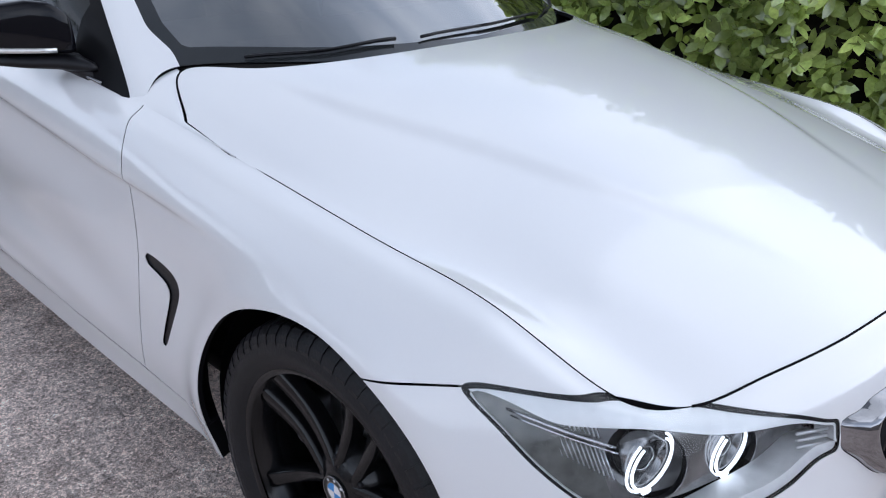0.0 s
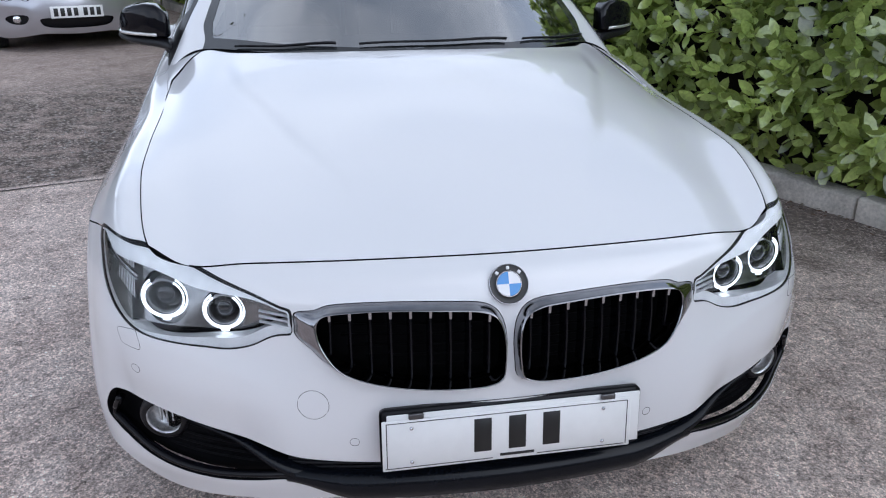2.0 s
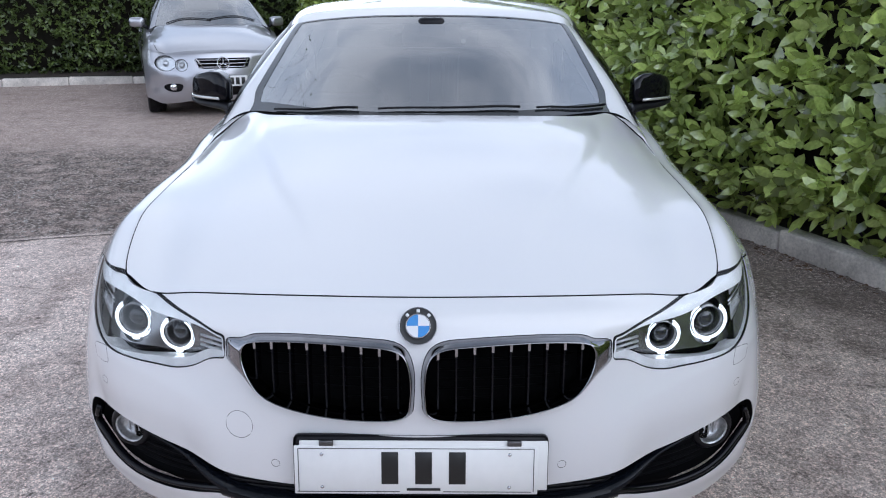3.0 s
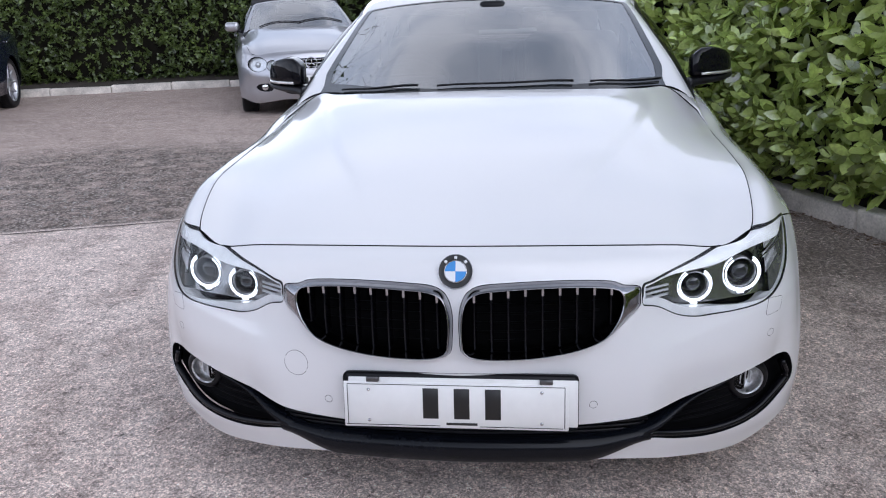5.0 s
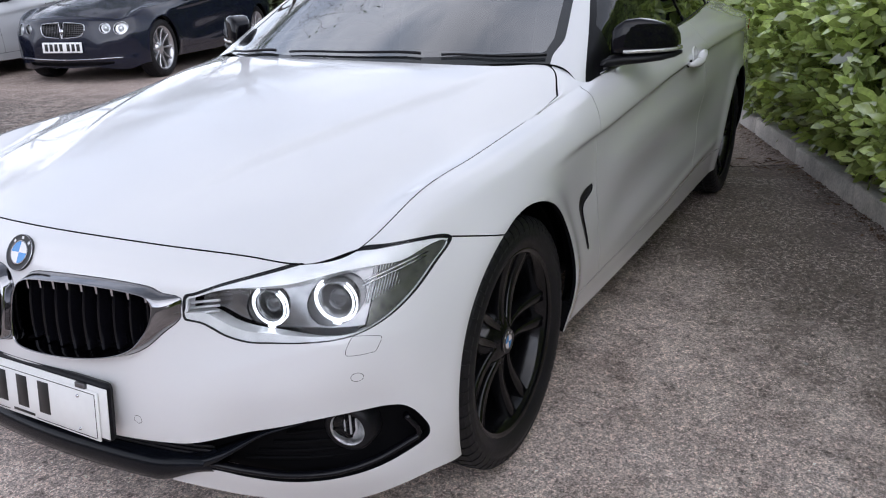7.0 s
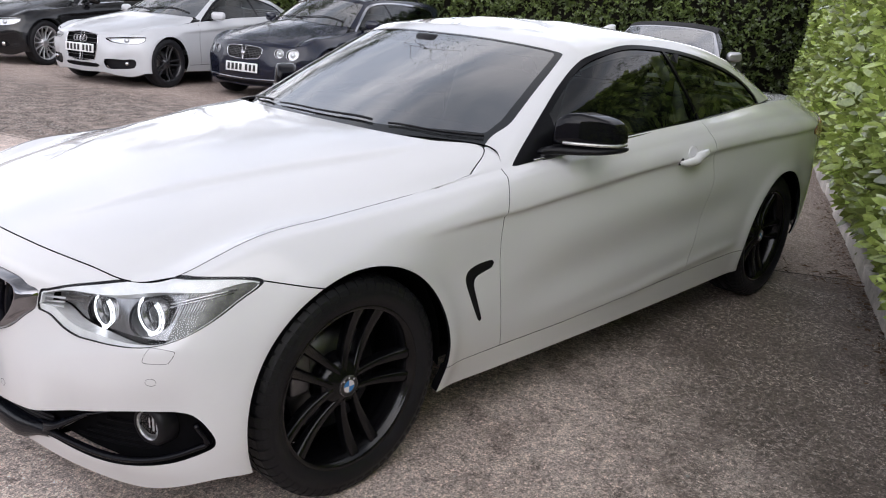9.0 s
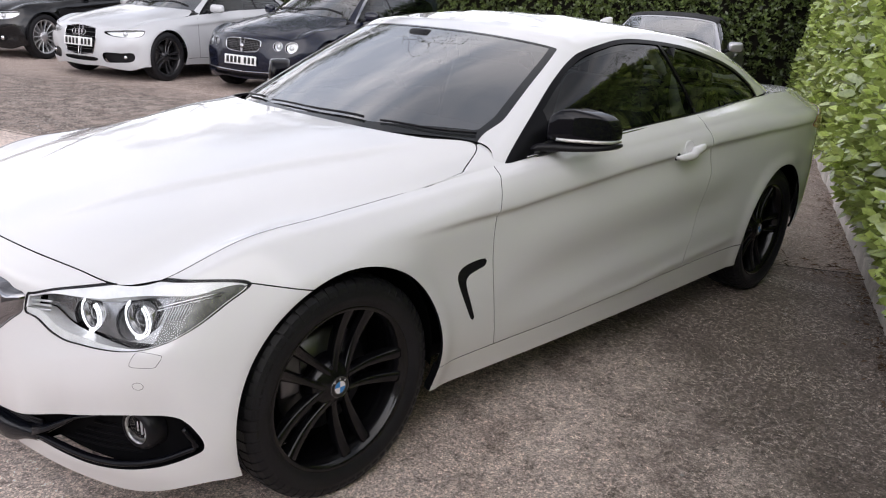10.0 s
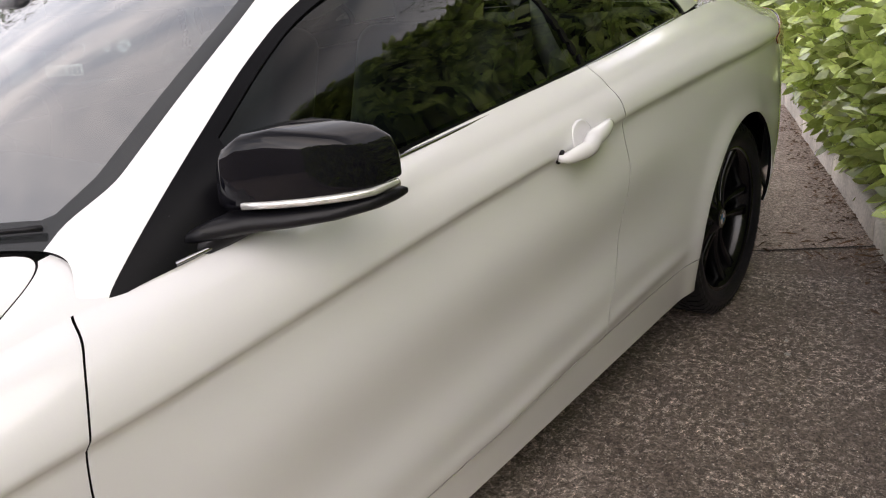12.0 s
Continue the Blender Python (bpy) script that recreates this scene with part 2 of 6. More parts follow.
class Sheet:
    """A surface patch: points with their loft coordinates, and faces; it can be cut along any curve."""

    def __init__(self, pts, uv, faces):
        self.p, self.uv, self.f = np.asarray(pts, float), np.asarray(uv, float), faces

    def cut(self, value):
        """Cuts along value = 0 and returns the pieces with value below and above 0."""
        val = np.where(np.abs(value) < 1e-7, 1e-7, value)
        p, uv, extra_p, extra_uv, cache = self.p, self.uv, [], [], {}
        below, above = [], []
        sign = val > 0

        def cross(i, j):
            key = (i, j) if i < j else (j, i)
            if key not in cache:
                a, b = key
                t = val[a] / (val[a] - val[b])
                cache[key] = len(p) + len(extra_p)
                extra_p.append(p[a] + t * (p[b] - p[a]))
                extra_uv.append(uv[a] + t * (uv[b] - uv[a]))
            return cache[key]

        for f in self.f:
            s = [sign[i] for i in f]
            if all(s):
                above.append(f)
            elif not any(s):
                below.append(f)
            else:
                lo, hi = [], []
                for a in range(len(f)):
                    i, j = f[a], f[(a + 1) % len(f)]
                    (hi if s[a] else lo).append(i)
                    if s[a] != s[(a + 1) % len(f)]:
                        c = cross(i, j)
                        lo.append(c)
                        hi.append(c)
                if len(lo) > 2:
                    below.append(tuple(lo))
                if len(hi) > 2:
                    above.append(tuple(hi))
        if extra_p:
            p, uv = np.vstack([p, extra_p]), np.vstack([uv, extra_uv])
        return Sheet(p, uv, below).tidy(), Sheet(p, uv, above).tidy()

    def tidy(self):
        used = sorted({i for f in self.f for i in f})
        new_i = {o: n for n, o in enumerate(used)}
        return Sheet(self.p[used] if used else np.zeros((0, 3)), self.uv[used] if used else np.zeros((0, 2)),
                     [tuple(new_i[i] for i in f) for f in self.f])

    def mirrored(self):
        return Sheet(self.p * (-1, 1, 1), self.uv, [tuple(reversed(f)) for f in self.f])

    def both(self):
        m = self.mirrored()
        n = len(self.p)
        return Sheet(np.vstack([self.p, m.p]), np.vstack([self.uv, m.uv]), self.f + [tuple(i + n for i in f) for f in m.f])

    def moved(self, d):
        return Sheet(self.p + np.asarray(d), self.uv, self.f)

    def rims(self):
        """The boundary edges, each in the direction of its face."""
        seen = {}
        for f in self.f:
            for a in range(len(f)):
                i, j = f[a], f[(a + 1) % len(f)]
                seen[(i, j)] = 1
        return [(i, j) for (i, j) in seen if (j, i) not in seen]

    def normals(self):
        n = np.zeros_like(self.p)
        for f in self.f:
            q = self.p[list(f)]
            c = np.zeros(3)
            for a in range(1, len(f) - 1):
                c += np.cross(q[a] - q[0], q[a + 1] - q[0])
            for i in f:
                n[i] += c
        return n / np.maximum(np.linalg.norm(n, axis=1)[:, None], 1e-12)

    def weld(self):
        keys, new_i, pts, uvs = {}, [], [], []
        for q, w in zip(self.p, self.uv):
            k = tuple(np.round(q, 5))
            if k not in keys:
                keys[k] = len(pts)
                pts.append(q)
                uvs.append(w)
            new_i.append(keys[k])
        fs = []
        for f in self.f:
            g = []
            for i in f:
                j = new_i[i]
                if not g or (g[-1] != j):
                    g.append(j)
            if len(g) > 1 and g[0] == g[-1]:
                g.pop()
            if len(set(g)) == len(g) and len(g) > 2:
                fs.append(tuple(g))
        return Sheet(np.array(pts), np.array(uvs), fs)

    def build(self, name, mat, parent=None, label="", lip=0.012, offset=0.0):
        """Makes the mesh, with its rim turned in by lip, so that the sheet has a visible thickness."""
        s = self.weld()
        n = s.normals()
        pts = s.p + n * offset
        faces = list(s.f)
        verts = [pts]
        gap_shade, fold = [], min(.0012, lip / 2)
        if lip:
            count = len(pts)
            idx = {}
            ext = []
            for i, j in s.rims():
                for k in (i, j):
                    if k not in idx:
                        idx[k] = count
                        ext += [pts[k], pts[k] - n[k] * fold, pts[k] - n[k] * lip]
                        count += 3
                a, b = idx[i], idx[j]
                faces.append((b, a, a + 1, b + 1))
                faces.append((b + 1, a + 1, a + 2, b + 2))
                gap_shade.append(len(faces) - 1)
            if ext:
                verts.append(np.array(ext))
        ob = mesh_part(name, np.vstack(verts), faces, mat, parent, label)
        # the inner fold is near-black: the shade of panel gaps put into colour
        if gap_shade:
            ob.data.materials.append(DARK)
            for k in gap_shade:
                ob.data.polygons[k].material_index = 1
        return ob


def sheet_from_grid(g, flip_faces=False):
    """g: array of rows x columns x 3."""
    r, c = g.shape[:2]
    uu, vv = np.meshgrid(np.arange(c) / (c - 1), np.arange(r) / (r - 1))
    fs = []
    for i in range(r - 1):
        for j in range(c - 1):
            q = (i * c + j, i * c + j + 1, (i + 1) * c + j + 1, (i + 1) * c + j)
            fs.append(tuple(reversed(q)) if flip_faces else q)
    return Sheet(g.reshape(-1, 3), np.stack([uu, vv], -1).reshape(-1, 2), fs)


def loft(rails, nu, nv, sym=True, middle=False):
    """A patch through rails (each a list of keyed points at common stations); the ends mirror in the middle plane where sym."""
    lines = []
    for r in rails:
        r = np.asarray(r, float)
        g0 = flip(r[1]) if sym and abs(r[0][0]) < 1e-6 else None
        g1 = flip(r[-2]) if sym and abs(r[-1][0]) < 1e-6 else None
        lines.append(crom(r, nu, g0, g1))
    lines = np.array(lines)                    # rails x columns x 3
    cols = [crom(lines[:, j], nv, flip(lines[1, j]) if middle else None) for j in range(lines.shape[1])]
    return np.array(cols).transpose(1, 0, 2)   # rows (across rails) x columns x 3


def inside(px, py, poly):
    """Signed distance to a closed outline: below 0 within it."""
    q = np.asarray(poly, float)
    best = np.full(len(px), 1e9)
    odd = np.zeros(len(px), bool)
    for k in range(len(q)):
        a, b = q[k], q[(k + 1) % len(q)]
        d = b - a
        L = max(d @ d, 1e-12)
        t = np.clip(((px - a[0]) * d[0] + (py - a[1]) * d[1]) / L, 0, 1)
        best = np.minimum(best, (px - a[0] - t * d[0]) ** 2 + (py - a[1] - t * d[1]) ** 2)
        if a[1] != b[1]:
            hit = ((a[1] > py) != (b[1] > py)) & (px < d[0] * (py - a[1]) / d[1] + a[0])
            odd ^= hit
    return np.where(odd, -1, 1) * np.sqrt(best)


def rounded(poly, n=8):
    """A closed outline through the keys."""
    k = np.asarray(poly, float)
    return crom(np.vstack([k, k[:1]]), n, k[-1], k[1])[:-1]


def box_bm(sx, sy, sz, at=(0, 0, 0), bevel=0.0, segments=2):
    bm = bmesh.new()
    bmesh.ops.create_cube(bm, size=1.0)
    bmesh.ops.scale(bm, vec=(sx, sy, sz), verts=bm.verts)
    if bevel:
        bmesh.ops.bevel(bm, geom=bm.edges[:], offset=bevel, segments=segments, affect="EDGES", profile=0.5)
    bmesh.ops.translate(bm, vec=at, verts=bm.verts)
    return bm


def lathe_bm(profile, n=48, axis="x"):
    """Turns a profile of (radius, height) about an axis."""
    bm = bmesh.new()
    rings = []
    for r, h in profile:
        ring = []
        for k in range(n):
            a = 2 * math.pi * k / n
            c, s = r * math.cos(a), r * math.sin(a)
            ring.append(bm.verts.new({"x": (h, c, s), "y": (c, h, s), "z": (c, s, h)}[axis]))
        rings.append(ring)
    for a, b in zip(rings, rings[1:]):
        for k in range(n):
            bm.faces.new((a[k], a[(k + 1) % n], b[(k + 1) % n], b[k]))
    return bm


def tube_bm(pts, radius, sides=8, flat=1.0):
    """A tube along points; radius may be one number or one for each point."""
    bm = bmesh.new()
    pts = [Vector(p) for p in pts]
    rad = radius if isinstance(radius, (list, tuple)) else [radius] * len(pts)
    rings = []
    for i, p in enumerate(pts):
        d = (pts[min(i + 1, len(pts) - 1)] - pts[max(i - 1, 0)]).normalized()
        up = Vector((0, 0, 1)) if abs(d.z) < 0.9 else Vector((1, 0, 0))
        a = d.cross(up).normalized()
        b = a.cross(d)
        rings.append([bm.verts.new(p + rad[i] * (a * math.cos(2 * math.pi * k / sides) + b * flat * math.sin(2 * math.pi * k / sides))) for k in range(sides)])
    for a, b in zip(rings, rings[1:]):
        for k in range(sides):
            bm.faces.new((a[k], a[(k + 1) % sides], b[(k + 1) % sides], b[k]))
    bm.faces.new(rings[0])
    bm.faces.new(rings[-1][::-1])
    return bm


def join_bm(*bms):
    out = bmesh.new()
    for b in bms:
        tmp = bpy.data.meshes.new("tmp")
        b.to_mesh(tmp)
        b.free()
        out.from_mesh(tmp)
        bpy.data.meshes.remove(tmp)
    return out


def smooth01(x, a, b):
    t = np.clip((np.asarray(x) - a) / (b - a), 0, 1)
    return t * t * (3 - 2 * t)


# ---- the car's design lines: half the car, front to tail, bottom to top ----
LINES = {
    "lip": [(0, -.70, .175), (.33, -.68, .185), (.53, -.615, .160), (.70, -.525, .150), (.838, -.415, .200), (.862, -.26, .20),
            (.85, 0, .20), (.842, .36, .205), (.842, .70, .20), (.845, 1.4, .195), (.85, 2.1, .20), (.86, 2.55, .21),
            (.862, 2.95, .24), (.812, 3.3, .26), (.60, 3.64, .26), (.36, 3.76, .27), (0, 3.80, .27)],
    "low": [(0, -.745, .30), (.31, -.72, .30), (.55, -.662, .30), (.725, -.575, .30), (.845, -.43, .31), (.882, -.24, .35),
            (.885, 0, .36), (.872, .36, .36), (.862, .70, .35), (.862, 1.4, .35), (.87, 2.1, .36), (.895, 2.55, .38),
            (.888, 2.95, .38), (.846, 3.3, .38), (.65, 3.68, .38), (.42, 3.82, .38), (0, 3.85, .38)],
    "mid": [(0, -.755, .42), (.31, -.725, .42), (.55, -.667, .42), (.725, -.588, .43), (.838, -.44, .45), (.878, -.22, .52),
            (.888, 0, .55), (.868, .36, .56), (.862, .70, .56), (.868, 1.4, .56), (.88, 2.1, .57), (.905, 2.55, .60),
            (.900, 2.95, .62), (.862, 3.3, .62), (.67, 3.70, .60), (.42, 3.84, .60), (0, 3.87, .60)],
    "feature": [(0, -.735, .56), (.30, -.71, .555), (.53, -.634, .535), (.71, -.562, .540), (.822, -.425, .56), (.862, -.22, .66),
                (.872, 0, .70), (.862, .36, .735), (.863, .70, .752), (.872, 1.4, .80), (.885, 2.1, .843), (.893, 2.55, .862),
                (.893, 2.95, .872), (.85, 3.3, .875), (.70, 3.70, .86), (.40, 3.82, .85), (0, 3.85, .85)],
    "shoulder": [(0, -.70, .675), (.30, -.675, .667), (.51, -.615, .645), (.65, -.535, .65), (.765, -.42, .69), (.80, -.235, .755),
                 (.808, 0, .782), (.805, .36, .807), (.825, .70, .84), (.838, 1.4, .885), (.838, 2.1, .925), (.825, 2.55, .945),
                 (.80, 2.95, .95), (.76, 3.3, .945), (.62, 3.68, .93), (.36, 3.79, .93), (0, 3.82, .93)],
    "edge": [(0, -.645, .714), (.30, -.618, .708), (.50, -.567, .694), (.62, -.52, .678), (.708, -.449, .70), (.742, -.24, .776),
             (.752, 0, .80), (.75, .36, .83), (.772, .70, .872), (.80, 1.4, .935), (.785, 2.1, .968), (.745, 2.55, .99),
             (.70, 2.95, 1.0), (.66, 3.3, .995), (.55, 3.66, .985), (.32, 3.76, .985), (0, 3.79, .985)],
}
VENT = [(.565, .600), (.496, .600), (.449, .590), (.432, .572), (.433, .548), (.455, .496), (.483, .439), (.500, .412), (.516, .411), (.503, .448), (.477, .519), (.474, .546), (.488, .560), (.526, .569), (.563, .577)]
HOOD = [
    [(0, -.645, .714), (0, -.42, .782), (0, -.12, .855), (0, .16, .91), (0, .42, .95)],
    [(.30, -.618, .708), (.30, -.40, .777), (.31, -.10, .85), (.33, .18, .903), (.36, .46, .945)],
    [(.50, -.567, .694), (.51, -.37, .762), (.52, -.09, .828), (.53, .21, .882), (.55, .55, .936)],
    [(.62, -.52, .678), (.645, -.33, .742), (.66, -.06, .805), (.665, .25, .852), (.664, .688, .921)],
    [(.708, -.449, .70), (.742, -.24, .776), (.752, .0, .80), (.753, .34, .828), (.747, .545, .857)],
]
CABIN = {
    "base": [(0, .43, .945), (.35, .48, .94), (.662, .705, .928), (.772, .715, .872), (.795, 1.1, .91), (.80, 1.45, .93), (.79, 1.8, .948),
             (.76, 2.3, .975), (.70, 2.85, 1.003), (.575, 3.16, 1.008), (.32, 3.27, 1.01), (0, 3.30, 1.01)],
    "mid": [(0, .79, 1.122), (.33, .82, 1.115), (.605, .97, 1.083), (.705, .985, 1.035), (.735, 1.20, 1.07), (.73, 1.5, 1.09), (.715, 1.85, 1.10),
            (.70, 2.32, 1.10), (.655, 2.78, 1.080), (.545, 2.97, 1.092), (.31, 3.00, 1.125), (0, 3.01, 1.135)],
    "rim": [(0, 1.12, 1.262), (.30, 1.15, 1.255), (.54, 1.235, 1.228), (.615, 1.29, 1.19), (.625, 1.44, 1.222), (.615, 1.7, 1.25), (.61, 2.0, 1.254),
            (.62, 2.35, 1.216), (.608, 2.69, 1.150), (.50, 2.74, 1.188), (.28, 2.62, 1.235), (0, 2.58, 1.25)],
    "roof": [(0, 1.26, 1.298), (.26, 1.28, 1.292), (.46, 1.33, 1.275), (.53, 1.37, 1.262), (.54, 1.5, 1.282), (.53, 1.72, 1.297), (.53, 1.98, 1.292),
             (.54, 2.25, 1.268), (.53, 2.52, 1.226), (.43, 2.54, 1.246), (.24, 2.46, 1.280), (0, 2.42, 1.288)],
    "spine": [(0, 1.5, 1.327), (.06, 1.51, 1.327), (.12, 1.52, 1.326), (.16, 1.55, 1.326), (.18, 1.6, 1.328), (.18, 1.72, 1.33), (.18, 1.88, 1.327),
              (.18, 2.0, 1.32), (.16, 2.1, 1.31), (.12, 2.14, 1.31), (.06, 2.16, 1.309), (0, 2.17, 1.308)],
}
DLO = [(.722, .874), (.80, .930), (.90, .995), (1.0, 1.055), (1.12, 1.122), (1.25, 1.183), (1.41, 1.232), (1.66, 1.262), (2.05, 1.240), (2.33, 1.193),
       (2.53, 1.146), (2.65, 1.100), (2.726, 1.052), (2.757, 1.010), (2.742, .988), (2.62, .981), (2.0, .953), (1.2, .914), (.80, .880), (.735, .870)]
HEADLIGHT = [(.424, .626), (.445, .634), (.507, .656), (.62, .684), (.708, .703), (.79, .706), (.829, .692), (.824, .652), (.809, .608), (.780, .572), (.735, .550),
             (.66, .542), (.60, .539), (.55, .538), (.505, .549), (.462, .572), (.428, .579), (.424, .583)]
KIDNEY = [(.012, .60), (.008, .53), (.026, .482), (.14, .476), (.25, .487), (.338, .513), (.390, .556), (.417, .580), (.419, .600), (.417, .624), (.380, .631), (.345, .643), (.25, .649),
          (.12, .647), (.042, .638)]
KIDNEY_OPEN = [(.021, .60), (.017, .53), (.036, .492), (.14, .486), (.25, .497), (.325, .519), (.358, .550), (.375, .588), (.374, .618), (.350, .6335), (.25, .6415),
               (.12, .6385), (.048, .630)]
INTAKE = [(-.05, .300), (.20, .300), (.38, .309), (.48, .326), (.58, .351), (.70, .381), (.79, .387), (.820, .374), (.839, .338), (.845, .308), (.833, .285),
          (.770, .245), (.69, .224), (.60, .217), (.52, .226), (.455, .241), (.40, .236), (.365, .220), (.335, .190), (.30, .150), (-.05, .150)]


def wheel_arch(y, z, cy, r):
    return np.hypot(y - cy, z - 0.325) - r


def shaped_body(grid):
    """Adds the pressed crease along the flank, the drawn-out arches and the soft hollow under the crease."""
    p = grid.reshape(-1, 3).copy()
    x, y, z = p.T
    crease = np.interp(y, [.3, .7, 1.4, 2.1, 2.6, 3.3], [.738, .752, .808, .850, .868, .877])
    fade = smooth01(y, .14, .60) * (1 - smooth01(y, 3.15, 3.5))
    below = crease - z
    step = smooth01(below, -.002, .020)
    p[:, 0] -= .014 * step * fade * np.exp(-np.maximum(below, 0) / .5)
    panel = smooth01(y, .55, .95) * (1 - smooth01(y, 2.0, 2.5))
    p[:, 0] += panel * (.013 * smooth01(below, .034, .16) - .011 * smooth01(below, .17, .30) + .011 * smooth01(below, .31, .42))
    p[:, 0] += (fade - panel * fade) * .010 * smooth01(below, .05, .30)
    # soft edge across the bumper corner, below the lamp
    edge = np.interp(np.abs(x), [.36, .39, .48, .62, .70, .80], [.42, .433, .475, .515, .534, .542])
    below = edge - z
    tuck = .5 * (below + np.sqrt(below ** 2 + .003 ** 2)) - .5 * (below - .14 + np.sqrt((below - .14) ** 2 + .02 ** 2))
    tuck *= (y < -.25) * smooth01(x, .42, .56) * (1 - smooth01(x, .78, .86)) * smooth01(z, .20, .34)
    p[:, 1] += .20 * tuck
    p[:, 0] -= .09 * tuck
    # low swage above the sill
    low = np.interp(y, [.7, 1.45, 1.74, 2.25, 2.5], [.300, .307, .330, .365, .38])
    p[:, 0] += .006 * np.exp(-((z - low) / .022) ** 2) * smooth01(y, .9, 1.5) * (1 - smooth01(y, 2.25, 2.45))
    for cy in (0.0, 2.81):
        r = np.hypot(y - cy, z - .325)
        p[:, 0] += np.where((z > .15) & (x > .7), .012 * np.exp(-((r - .37) / .045) ** 2), 0) * (1 - smooth01(z, .66, .76)) * (1 - smooth01(y, 2.85, 3.10))
    return p.reshape(grid.shape)

GAP = 0.0017
SHUT_FRONT = np.polyfit([.25, .35, .45, .55, .65, .75, .83, .88], [.642, .625, .611, .602, .600, .613, .645, .680], 4)


def add_material(bm_part, index):
    for f in bm_part.faces:
        f.material_index = index
    return bm_part


def roundel(owner, r, at, turn, thick):
    """A round enamel badge: dark ring, silver rims and four quarter fields in blue and white."""
    bits = [add_material(lathe_bm([(.0005, -thick), (r, -thick), (r, thick * .4), (r * .97, thick), (r * .93, thick * .75), (r * .66, thick * .75), (r * .64, thick), (r * .60, thick * .9), (.0005, thick * .9)], 40, "z"), 0)]
    for q in range(4):
        bm = bmesh.new()
        c = bm.verts.new((0, 0, thick * 1.08))
        arc = [bm.verts.new((r * .60 * math.cos(a), r * .60 * math.sin(a), thick * 1.02)) for a in [q * math.pi / 2 + math.pi / 2 * i / 8 for i in range(9)]]
        for a, b in zip(arc, arc[1:]):
            bm.faces.new((c, a, b))
        bits.append(add_material(bm, 2 if q % 2 else 1))
    for rr, half in ((.985, .02), (.63, .025)):
        bits.append(add_material(lathe_bm([(r * (rr - half), thick * .8), (r * rr, thick * 1.15), (r * (rr + half), thick * .8)], 40, "z"), 3))
    for a in (135, 90, 45):
        b = box_bm(r * .17, r * .17, thick * .5, (0, r * .80, thick * .75), r * .02, 1)
        bmesh.ops.rotate(b, cent=(0, 0, 0), matrix=Matrix.Rotation(radians(a - 90), 3, "Z"), verts=b.verts)
        bits.append(add_material(b, 1))
    e = part("badge", join_bm(*bits), [INK, ENAMEL, BLUE, CHROME], owner, "round badge in blue, white and black")
    e.matrix_basis = pose(*at, *turn)
    return e


